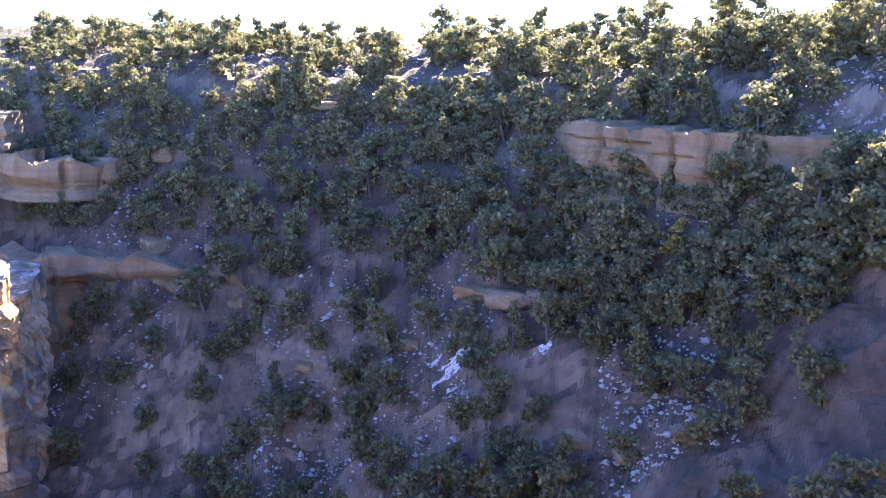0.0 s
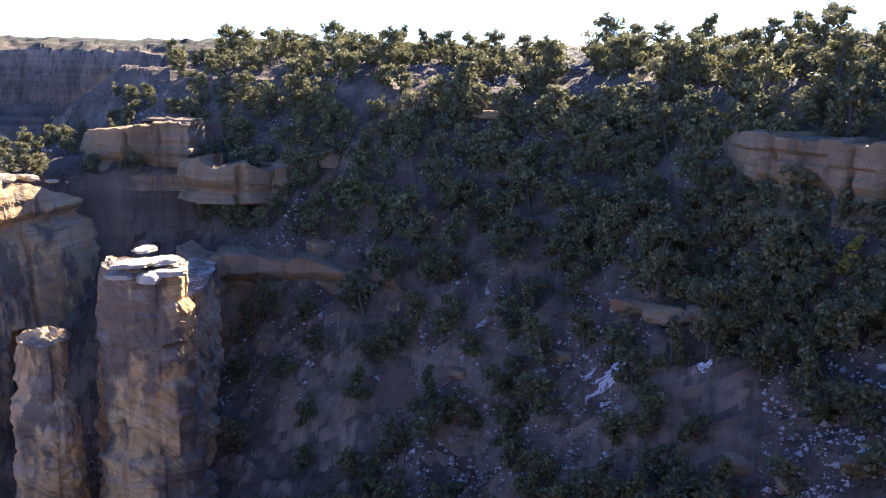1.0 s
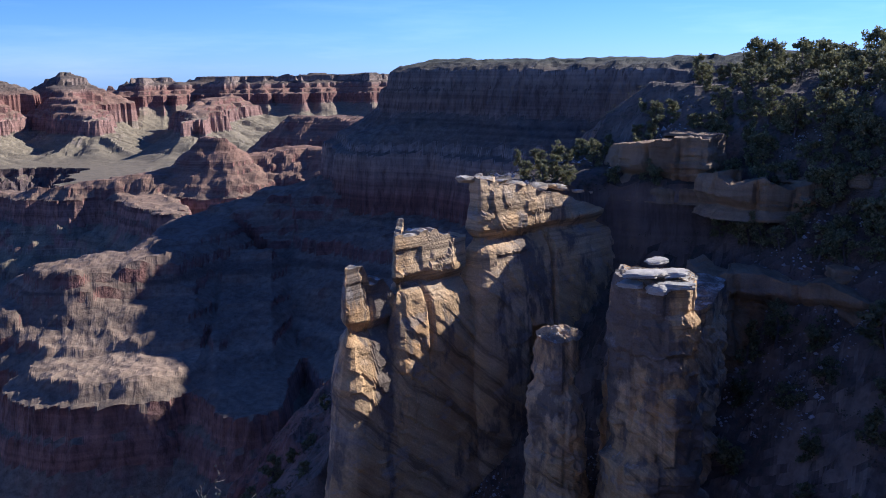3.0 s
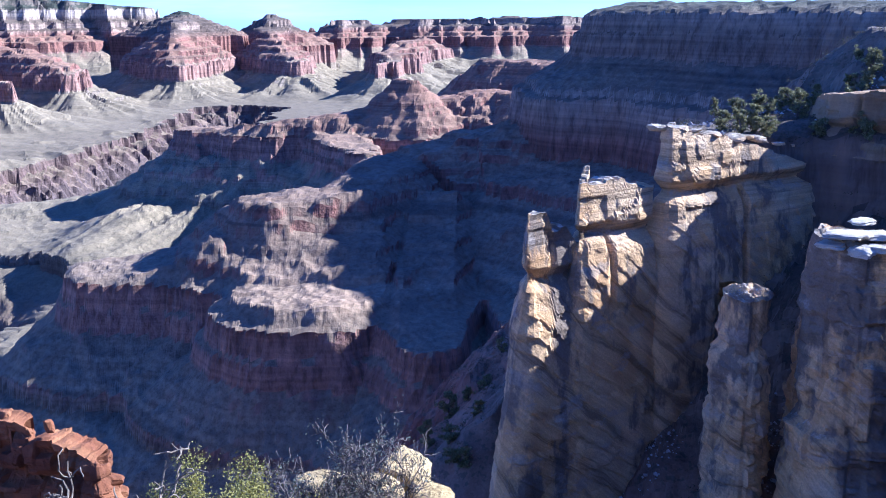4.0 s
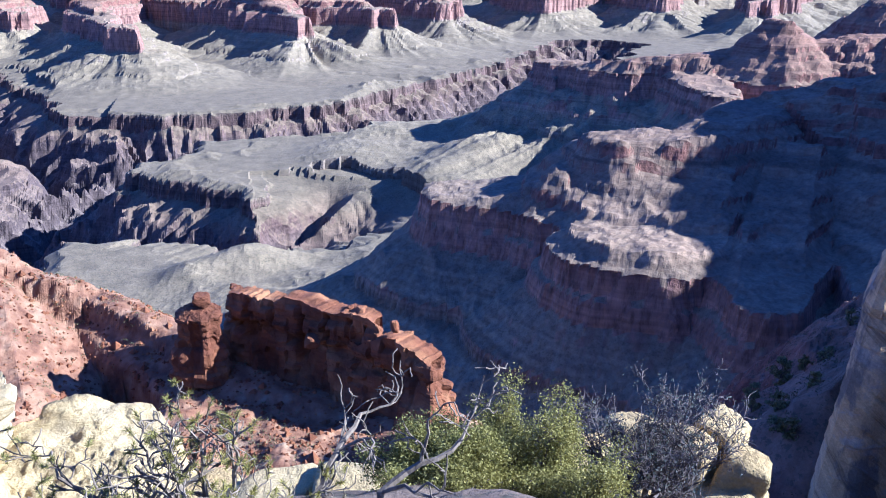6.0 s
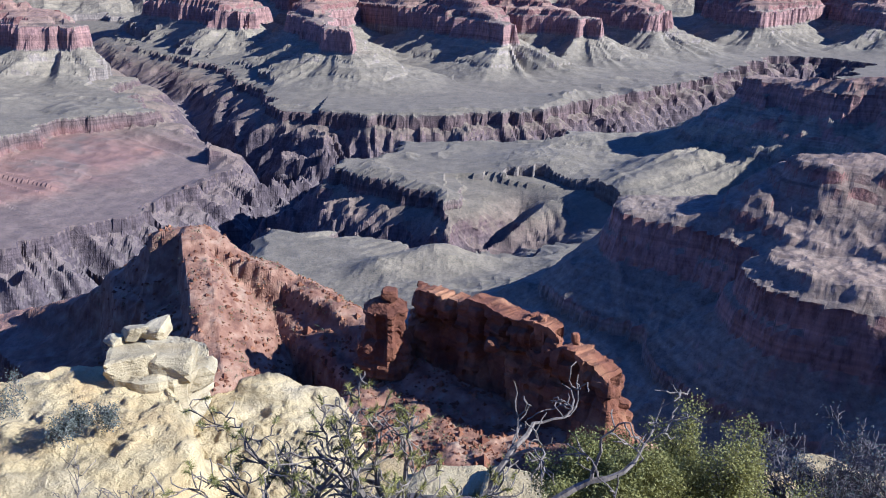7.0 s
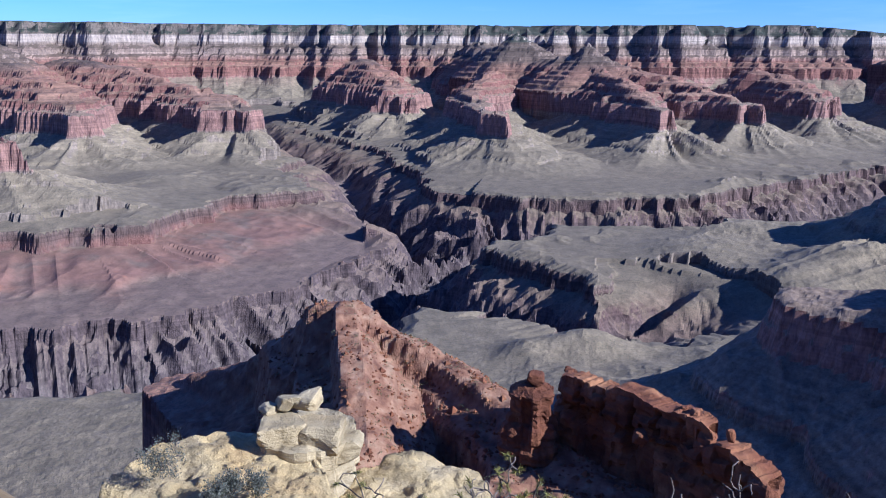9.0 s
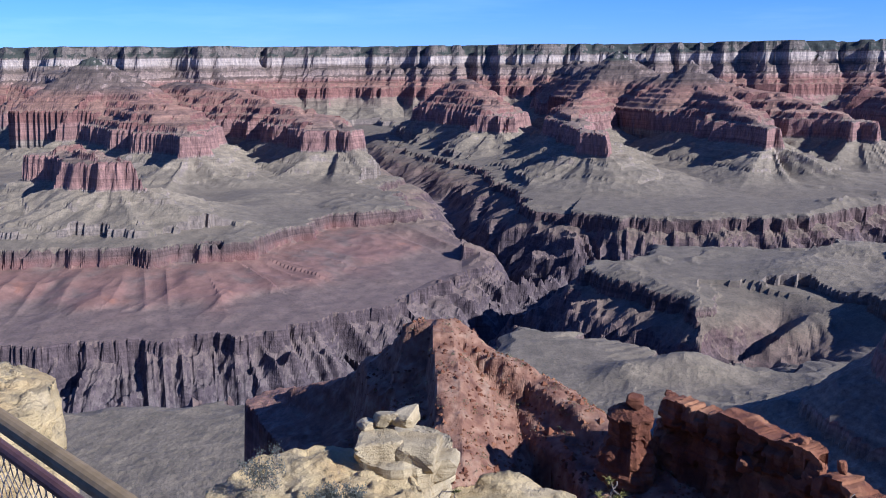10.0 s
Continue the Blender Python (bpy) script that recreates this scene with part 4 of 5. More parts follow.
# flat white slabs on the tower
for az_, el_, r_, sz, rz, sd in ((29.6, -12.75, 114, (2.6, 2.0, 0.45), 10, 7), (27.9, -12.6, 116, (2.0, 1.6, 0.4), 40, 9), (28.9, -11.9, 119, (1.5, 1.2, 0.35), 70, 12), (27.4, -13.4, 113, (1.8, 1.3, 0.6), 20, 15), (30.4, -13.4, 114, (1.7, 1.3, 0.5), 5, 18), (28.7, -13.6, 112.6, (1.5, 1.2, 0.7), 5, 19)):
    x, y, z = at(az_, el_, r_)
    part("slab", boulder("slab", (sz[0], sz[1], 0.75 * sz[2]), M_PALE, sd, 12, 0.16, 4), cliff, "sunlit white flat slab", Matrix.Translation(Vector((x, y, z)) - cliff.location) @ pose(0, 0, 0, 2, -3, rz))
# broken white rim stones along the terrace edge
_r = random.Random(5)
for i in range(13):
    a_ = 40.9 - 0.62 * i + _r.uniform(-0.3, 0.3)
    x, y = polar(a_, float(np.interp(a_, [28.3, 31, 34.5, 37.5, 40.2, 41.4], [177, 166.6, 154.6, 145.2, 138, 137])) + _r.uniform(0, 2.5))
    w_ = _r.uniform(0.5, 2.3)
    part("rim_stone", boulder("rim_stone", (w_, 0.7 * w_, 0.2 + 0.12 * w_), M_FIN, 400 + i, 8, 0.06, 2), cliff, "", Matrix.Translation(Vector((x, y, float(np.interp(a_, [28.3, 34.5, 40.2], [-26.2, -20.6, -16.9])))) - cliff.location) @ pose(0, 0, 0, 2, 3, _r.uniform(0, 360)))
# stepped ledges at the back of the terrace
for pts, tops, hh, thick, sd in ((((32.0, 172), (31.2, 164), (28.6, 160), (26.0, 159), (25.0, 166)), [(0, -14.4), (8, -13.6), (20, -12.4), (30, -12.0)], 9, 9, 61),
                                 (((26.6, 158), (25.4, 152), (22.6, 150), (20.2, 152), (18.8, 158)), [(0, -18.6), (6, -17.4), (9, -19), (14, -17.6), (18, -19.4), (24, -18.6)], 6, 6, 64),
                                 (((26.2, 206), (25.2, 197), (22.6, 192), (20.2, 192), (19.4, 199)), [(0, -5.2), (10, -4.2), (24, -3.6), (30, -3.6)], 7, 9, 67)):
    under(cliff, "ledge", cliff_face("ledge", polys(*pts), tops, tops[0][1] - hh, [(0, 2), (8, thick), (40, thick)], M_TAN_SHADED, sd, [(6, 0, -40, 0.8), (13, 0, -40, 1.0), (19, 0, -40, 0.7)], [], (tops[1][1], 4.0), 0.1, step=0.35))
# the tan ledge under the wooded rim
under(cliff, "ledge", cliff_face("ledge", polys((-6.5, 131), (-8.2, 123), (-11, 117), (-14, 113.5), (-17.6, 110.5), (-20.4, 109), (-23.5, 107.5), (-26, 107), (-30, 106), (-34, 107)), [(0, -9.5), (9, -8.6), (24, -8.6), (40, -8.2), (60, -7.6)], -18.5,
                                 [(0, 2), (8, 9), (70, 9)], M_TAN_SHADED, 74, [(13, 0, -20, 1.2), (17.5, 0, -20, 0.9), (24, 0, -20, 1.3), (29, 0, -20, 0.8), (35, 0, -20, 1.1), (44, 0, -20, 1.0)], [(20, -15, 2.2, 2.5, 1.2), (32, -14, 2.5, 2.2, 1.2)], (-8.2, 6.0), 0.08, step=0.35))


# ---- red crags on the ridge below ----
crag_red = tagged(empty("rock_outcrop", -140, 10, -80), "jagged dark red sandstone outcrop on a red ridge", "rock outcrop")
under(crag_red, "wall", cliff_face("wall", polys((90.6, 164), (90.9, 157), (90.2, 154.5), (88.0, 150), (86.2, 146.8), (84.7, 143), (82.6, 139.4), (81.2, 136.4), (80.9, 139), (81.0, 143)), [(0, -60), (7, -59.2), (9, -58.6), (18, -58.6), (20, -57.8), (27, -58.4), (33, -58.2), (36, -57.6), (40, -59), (46, -61)], -84,
                                   [(0, 1), (8, 3.5), (30, 5), (46, 1.5)], M_RED, 41, [(12, -58, -70, 1.2), (17, -58, -66, 1.6), (23, -58, -72, 1.4), (29, -58, -66, 1.8), (33.5, -58, -64, 1.6), (36.5, -58, -64, 1.4)], [(15, -66, 3, 3, 1.5), (26, -67, 3.4, 3.2, 1.8)], (-58.0, 5.0), 0.10, step=0.33, slant=0.0, ledges=2.2, tiers=2.6))
under(crag_red, "wall", cliff_face("wall", polys((83.4, 143), (82.6, 137.5), (80.4, 133.4), (78.6, 129.6), (77.4, 127.4), (76.8, 128.6), (76.6, 133)), [(0, -64), (6, -62.6), (9, -60.6), (13, -59.8), (18, -60.2), (20, -61.6), (25, -63)], -84,
                                   [(0, 1), (6, 4), (20, 4.5), (28, 2)], M_RED, 44, [(9, -58, -70, 1.0), (14, -58, -70, 1.2), (18, -58, -70, 0.9)], [(12, -70, 3.4, 4, 1.6)], (-60.0, 4.0), 0.14, step=0.33, slant=0.0, ledges=2.2, tiers=2.6))
under(crag_red, "pedestal", crag("pedestal", polys((94.3, 150), (92.6, 148), (91.4, 150), (91.4, 155), (93, 157), (94.4, 155)), -60.6, -78, M_RED, 47, 0.08, 0.4, 0.8, 0.7, (0, 0), 1.5, bed=1.3, col=1.8, block=0.6))
for az_, el_, r_, sz, sd in ((92.6, -20.9, 152, (1.6, 1.6, 1.2), 3), (79.9, -23.3, 134, (0.8, 0.7, 0.9), 5), (82.2, -22.6, 141, (1.3, 1.0, 1.5), 6), (82.9, -22.4, 143, (0.8, 1.0, 1.3), 8),
                             (85.6, -24.0, 141, (1.6, 1.2, 1.0), 9), (87.4, -21.4, 151, (1.8, 1.6, 0.8), 10), (89.6, -20.9, 156, (1.6, 1.4, 0.7), 11)):
    x, y, z = at(az_, el_, r_)
    tagged(part("block", boulder("block", sz, M_RED, sd, 12, 0.06, 3), crag_red, "", Matrix.Translation(Vector((x, y, z)) - crag_red.location)))

# ---- white ledges below the overlook ----
ledge = tagged(empty("limestone_ledge", -37, -10, -24), "pale cream limestone ledge with rounded pitted top", "rock ledge")
under(ledge, "dome", crag("dome", polys((106.5, 33.5), (103, 31), (99, 30.5), (95.6, 32), (94.4, 36), (96.5, 40), (101, 41.5), (106, 40), (108.5, 36.5)), -21.1, -33, M_WHITE, 51, 0.16, 0.2, 0.2, 0.9, (-0.20, -0.03), 0.5, bed=1.1, col=1.6, block=0.5))
under(ledge, "shelf", crag("shelf", polys((121.5, 33), (116, 30), (110, 30.5), (106, 33), (107, 38), (112, 41.5), (117.5, 41), (121.5, 38)), -18.6, -33, M_WHITE, 56, 0.08, 0.2, 0.25, 0.8, (-0.12, -0.02), 0.2, bed=1.3, col=1.8, block=0.5))
under(ledge, "pedestal", crag("pedestal", polys((111.2, 38.6), (108.6, 37.6), (105.4, 38.2), (104.6, 41), (107, 43), (111.0, 42.4)), -17.9, -25, M_CAP, 58, 0.0, 0.2, 0.12, 0.3, (0, 0), 0.1, bed=0.45, col=1.2, block=0.15))
cap = tagged(empty("capstone_blocks", -38, -12.6, -16.9), "stack of cracked grey-cream limestone slabs on a pedestal", "rock stack")
for az_, el_, r_, sz, rz, sd in ((110.0, -22.4, 39.6, (1.45, 1.35, 0.8), 20, 61), (107.3, -22.6, 39.4, (1.3, 1.6, 0.85), -10, 62), (105.4, -23.6, 39.2, (0.8, 1.0, 0.72), 12, 63),
                                 (109.6, -20.6, 40.6, (0.6, 0.55, 0.38), 30, 64), (107.8, -20.5, 40.6, (1.0, 0.65, 0.48), -8, 65), (110.9, -20.9, 40.6, (0.5, 0.45, 0.3), 50, 66)):
    x, y, z = at(107.9 + (az_ - 107.9) * 0.86, el_ - 1.65, r_)
    part("slab", boulder("slab", tuple(0.86 * v for v in sz), M_CAP, sd, 9, 0.05, 4), cap, "", Matrix.Translation(Vector((x, y, z)) - cap.location) @ pose(0, 0, 0, 3, -4, rz))
block = tagged(empty("limestone_block", *polar(126, 36), -22), "pale yellow limestone block beside a path railing", "rock")
under(block, "block", crag("block", polys((140, 34), (135, 32), (130.2, 33.5), (129.6, 37), (132, 40), (140, 40)), -12.0, -28, M_WHITE, 71, 0.05, 0.22, 0.3, 0.7, (0, 0), 0.3, bed=1.6, col=2.0, block=0.5))
for az_, el_, r_, sz, sd in ((57.2, -28.8, 19, (0.62, 0.6, 0.5), 81), (59.4, -30.2, 18, (0.7, 0.6, 0.5), 82), (62.6, -29.6, 19, (0.8, 0.6, 0.45), 83), (55.4, -30.9, 18, (0.55, 0.6, 0.55), 84), (61.6, -32.4, 18, (1.2, 1.0, 0.6), 85),
                             (88.6, -33.4, 24, (1.5, 1.2, 0.7), 86), (83.4, -33.6, 23, (1.2, 1.0, 0.6), 87), (57.6, -32.4, 18, (1.2, 0.9, 0.7), 88), (93.0, -33.4, 25, (1.4, 1.1, 0.8), 89), (64.4, -31.6, 21, (1.3, 1.0, 0.9), 90)):
    x, y, z = at(az_, el_, r_)
    st = new("limestone_boulder", boulder("limestone_boulder", sz, M_WHITE, sd, 14, 0.06, 4))
    st.matrix_basis = pose(x, y, z, 0, 0, sd * 37 % 360)
    tagged(st, "cream limestone boulder on the slope below the overlook", "boulder", "limestone boulders")


# ---- plants ----
def leaf_material(name, tones):
    m, nt, b = mat_base(name, 0.7)
    g = nt.nodes.new("ShaderNodeNewGeometry")
    o = nt.nodes.new("ShaderNodeObjectInfo")
    c = n_ramp(nt, g.outputs["Random Per Island"], [(0.0, tones[0]), (0.55, tones[1]), (1.0, tones[2])])
    c = n_mix(nt, 0.5, c, n_ramp(nt, o.outputs["Random"], [(0.0, (0.6, 0.62, 0.6)), (1.0, (1.35, 1.25, 1.1))]), "MULTIPLY")
    nt.links.new(c, b.inputs["Base Color"])
    b.inputs["Transmission Weight"].default_value = 0.0
    tr = nt.nodes.new("ShaderNodeBsdfTranslucent")
    nt.links.new(c, tr.inputs["Color"])
    mx = nt.nodes.new("ShaderNodeMixShader")
    mx.inputs[0].default_value = 0.3
    nt.links.new(b.outputs[0], mx.inputs[1])
    nt.links.new(tr.outputs[0], mx.inputs[2])
    nt.links.new(mx.outputs[0], nt.nodes["Material Output"].inputs["Surface"])
    return m


def wood_material(name, dark, light):
    m, nt, b = mat_base(name, 0.85)
    pos, xyz, nz = n_pos(nt)
    f = n_noise(nt, pos, 1.0, 5, 0.65, (14, 14, 3))
    nt.links.new(n_ramp(nt, f, [(0.3, dark), (0.7, light)]), b.inputs["Base Color"])
    n_bump(nt, b, f, 0.6, 0.02)
    return m


M_LEAF = leaf_material("juniper_green", ((0.095, 0.10, 0.048), (0.155, 0.155, 0.075), (0.25, 0.235, 0.12)))
M_LIME = leaf_material("lime_green", ((0.165, 0.155, 0.036), (0.26, 0.238, 0.06), (0.36, 0.325, 0.105)))
M_SAGE = leaf_material("sage_grey", ((0.09, 0.10, 0.075), (0.13, 0.14, 0.11), (0.19, 0.19, 0.15)))
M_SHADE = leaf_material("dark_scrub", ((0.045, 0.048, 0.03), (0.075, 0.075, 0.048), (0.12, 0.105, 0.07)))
M_BARK = wood_material("bark", (0.05, 0.04, 0.035), (0.16, 0.13, 0.11))
M_DEAD = wood_material("dead_wood", (0.085, 0.066, 0.045), (0.25, 0.20, 0.14))


def tubes(name, lines, material, sides=5):
    """Tapered round branches in one mesh: each line is (points, first radius, last radius)."""
    co, quads = [], []
    for pts, r0, r1 in lines:
        pts = np.array(pts, float)
        base, k = len(co), len(pts)
        for i, p in enumerate(pts):
            d = pts[min(i + 1, k - 1)] - pts[max(i - 1, 0)]
            d /= np.linalg.norm(d) + 1e-9
            u = np.cross(d, (0.31, 0.17, 0.93) if abs(d[2]) < 0.9 else (1, 0, 0))
            u /= np.linalg.norm(u) + 1e-9
            v = np.cross(d, u)
            r = r0 + (r1 - r0) * i / max(k - 1, 1)
            for s in range(sides):
                a = 2 * math.pi * s / sides
                co.append(tuple(p + r * (math.cos(a) * u + math.sin(a) * v)))
        for i in range(k - 1):
            for s in range(sides):
                quads.append((base + i * sides + s, base + i * sides + (s + 1) % sides, base + (i + 1) * sides + (s + 1) % sides, base + (i + 1) * sides + s))
    return mesh_from(name, co, quads, material)


def wander(rng, start, way, length, steps, bend, lift=0.0):
    pts, p, d = [np.array(start, float)], np.array(start, float), np.array(way, float)
    for _ in range(steps):
        d = d / (np.linalg.norm(d) + 1e-9) + rng.normal(0, bend, 3) + np.array([0, 0, lift])
        d /= np.linalg.norm(d) + 1e-9
        p = p + d * length / steps
        pts.append(p.copy())
    return pts


def grow(rng, base, way, length, radius, depth, kids, bend, spread, lift=0.0, shrink=0.62):
    """A branch and its twigs as lines; also returns the tips."""
    pts = wander(rng, base, way, length, max(4, int(5 + depth)), bend, lift)
    lines, tips = [(pts, max(radius, 0.007), max(radius * 0.45, 0.005))], []
    if depth == 0:
        return lines, [(pts[-1], pts[-1] - pts[-2])]
    for i in range(kids):
        f = rng.uniform(0.3, 1.0)
        j = min(len(pts) - 2, int(f * (len(pts) - 1)))
        d = pts[j + 1] - pts[j]
        d = d / (np.linalg.norm(d) + 1e-9) + rng.normal(0, spread, 3)
        l2, t2 = grow(rng, pts[j + 1] if f > 0.9 else pts[j], d, length * shrink * rng.uniform(0.7, 1.2), radius * (0.75 - 0.35 * f) * 0.8, depth - 1, kids, bend * 1.15, spread, lift, shrink)
        lines += l2
        tips += t2
    return lines, tips + [(pts[-1], pts[-1] - pts[-2])]


def leaf_mesh(name, places, rng, size, material, flat=0.55, per=1, around=0.0):
    """Many small leaf sprays: a kinked pair of quads at each place."""
    n = len(places) * per
    c = np.repeat(np.array(places, float), per, 0) + rng.normal(0, 1, (n, 3)) * around
    u = rng.normal(0, 1, (n, 3))
    u /= np.linalg.norm(u, axis=1)[:, None]
    v = np.cross(u, rng.normal(0, 1, (n, 3)))
    v /= np.linalg.norm(v, axis=1)[:, None]
    s = size * rng.uniform(0.6, 1.4, (n, 1))
    a, b_, d, e = c - u * s, c + v * s * flat, c + u * s, c - v * s * flat
    co = np.stack([a, b_, d, e], 1).reshape(-1, 3)
    quads = np.arange(4 * n).reshape(-1, 4)
    return mesh_from(name, co, quads.tolist(), material)


def make_tree(seed, tall, wide, shape, leaf=None, leaves=1500):
    """A pinyon or juniper: forked trunk, limbs, and a ragged crown of leaf clumps round the limb ends."""
    rng = np.random.RandomState(seed)
    root = empty("tree")
    lines, clumps = [], []
    lean = rng.normal(0, 0.1, 2)
    trunk = wander(rng, (0, 0, -0.4), (lean[0], lean[1], 1), tall * 0.85, 7, 0.10)
    lines.append((trunk, 0.045 * tall * 0.75, 0.02))
    for i in range(int(15 + tall)):
        f = rng.uniform(0.16, 1.0)
        p = trunk[min(7, int(f * 7))]
        a = rng.uniform(0, 2 * math.pi)
        reach = wide * (shape(f)) * rng.uniform(0.6, 1.15)
        limb = wander(rng, p, (math.cos(a), math.sin(a), 0.45), reach, 4, 0.22, 0.08)
        lines.append((limb, 0.016 * tall * (1.1 - f * 0.6), 0.012))
        clumps.append((limb[-1], 0.30 * wide * rng.uniform(0.6, 1.2)))
        clumps.append((limb[2], 0.24 * wide * rng.uniform(0.5, 1.1)))
    clumps.append((trunk[-1], 0.28 * wide))
    per = max(6, int(leaves / len(clumps)))
    pts = []
    for c, r in clumps:
        d = rng.normal(0, 1, (per, 3))
        d /= np.linalg.norm(d, axis=1)[:, None]
        pts.append(c + d * r * rng.uniform(0.35, 1.0, (per, 1)) * np.array([1, 1, 0.72]))
    part("trunk", tubes("trunk", lines, M_BARK, 4), root, "grey-brown forked trunk and limbs")
    part("crown", leaf_mesh("crown", np.vstack(pts), rng, 0.17, leaf or M_LEAF, 0.6), root)
    return root


ROUND = lambda f: 0.35 + 0.65 * math.sin(math.pi * min(1, 0.12 + 0.8 * f))
CONE = lambda f: 0.22 + 0.85 * (1 - f)
FLAT = lambda f: 0.3 + 0.75 * f
TREES = [make_tree(201, 4.6, 1.7, ROUND), make_tree(202, 3.8, 1.9, ROUND), make_tree(203, 5.6, 1.6, CONE), make_tree(204, 3.2, 1.8, FLAT), make_tree(205, 6.2, 2.1, ROUND, None, 1900), make_tree(206, 2.4, 1.3, ROUND, None, 900), make_tree(207, 4.4, 1.1, CONE, M_LIME, 1300)]


def plant_trees():
    rng = np.random.RandomState(77)
    spots = []
    # the rim top, the upper slope, the lower slope, the terrace
    for a0, a1, r0, r1, z0, z1, count, gap in ((-33, 27, 95, 240, -10, 9, 240, 2.3), (-33, 27, 90, 190, -30, -10, 250, 2.3), (-33, 24, 85, 170, -62, -30, 78, 3.2), (-33, -2, 56, 88, -62, -24, 22, 3.4), (12, 27, 165, 225, -12, 3, 40, 2.6), (22, 38, 140, 192, -26, -6, 40, 2.4), (44, 56, 120, 190, -100, -60, 14, 3.0)):
        done = 0
        u = rng.random_sample((count * 40, 2))
        ca, cr = np.radians(a0 + (a1 - a0) * u[:, 0]), r0 + (r1 - r0) * u[:, 1]
        cx, cy = -cr * np.sin(ca), cr * np.cos(ca)
        cz = terrain(cx, cy)
        for x, y, z in zip(cx.tolist(), cy.tolist(), cz.tolist()):
            if done >= count:
                break
            if z0 < z < z1 and not any((x - p[0]) ** 2 + (y - p[1]) ** 2 < gap * gap for p in spots):
                spots.append((x, y, z))
                done += 1
    # a few taller ones on the crest
    for a, r in ((-23, 128), (-21, 122), (-16.5, 130), (-14.5, 126), (-13, 133), (-12, 128), (-9, 132), (-7.5, 138), (-18.5, 134), (-24.8, 124), (-3.6, 146), (8.6, 160), (4, 158)):
        x, y = polar(a, r)
        spots.append((x, y, height(x, y)))
    tall = len(spots) - 13
    for a, r in ((-9.5, 110), (-11, 106), (-13.2, 103), (-15, 101), (-16.2, 100), (-18, 99), (-20, 98), (-21, 97), (-23.6, 96), (-25, 95), (-27, 96), (-14, 97), (-19, 94), (-24, 92), (-10.4, 101), (-7.5, 112), (-11.6, 110.5), (-12.6, 108), (-14.4, 106), (-16.8, 104), (-17.6, 103), (-19.4, 102), (-21.6, 100), (-22.6, 100), (-24.4, 99), (-26, 98), (-28, 98), (-10.2, 112)):
        x, y = polar(a, r)
        spots.insert(0, (x, y, height(x, y)))
        tall += 1
    order = sorted(range(len(spots)), key=lambda i: -1e6 if i >= tall else math.hypot(spots[i][0], spots[i][1]))
    rest_co, rest_faces, rest_mat, base = [], [], [], 0
    for n, i in enumerate(order):
        x, y, z = spots[i]
        k = rng.choice(6, p=[0.26, 0.22, 0.14, 0.14, 0.12, 0.12])
        if n == 140:
            k = 6
        s = rng.uniform(1.2, 2.0)
        if math.degrees(math.atan2(-x, y)) > 16.5:
            s *= 0.82 if math.degrees(math.atan2(-x, y)) < 24 else 0.6
        if i >= tall:
            k, s = (4 if i % 3 else 0), rng.uniform(1.55, 2.0)
        m = pose(x, y, z - 0.1, 0, 0, rng.uniform(0, 360))
        sc = (s * rng.uniform(0.9, 1.1), s * rng.uniform(0.9, 1.1), s)
        root = TREES[k]
        if n < 290:
            t = copy_thing(root, m)
            t.scale = sc
            tagged(t, ("tall dark green pinyon pine on the canyon rim" if k in (2, 4) else "yellow-green young conifer on the shaded slope" if k == 6 else "dark green bushy juniper on the shaded rocky slope"), "tree", "rim trees")
            continue
        mm = np.array(m @ Matrix.Diagonal((*sc, 1)))
        for o in root.children:
            me = o.data
            co = np.empty(len(me.vertices) * 3)
            me.vertices.foreach_get("co", co)
            fv = np.empty(len(me.polygons) * 4, dtype=np.int64)
            me.polygons.foreach_get("vertices", fv)
            rest_co.append(co.reshape(-1, 3) @ mm[:3, :3].T + mm[:3, 3])
            rest_faces.append(fv.reshape(-1, 4) + base)
            rest_mat.append(np.full(len(me.polygons), 0 if o.name.startswith("trunk") else 1))
            base += len(me.vertices)
    if rest_co:
        me = mesh_from("woods", np.vstack(rest_co).tolist(), np.vstack(rest_faces).tolist(), M_BARK)
        me.materials.append(M_LEAF)
        me.polygons.foreach_set("material_index", np.concatenate(rest_mat).astype(np.int32))
        tagged(new("woods", me), "dark green juniper and pinyon woods on the rim top", "woods", kind="stuff")
    for root in TREES:
        for o in root.children:
            bpy.data.objects.remove(o)
        bpy.data.objects.remove(root)


plant_trees()


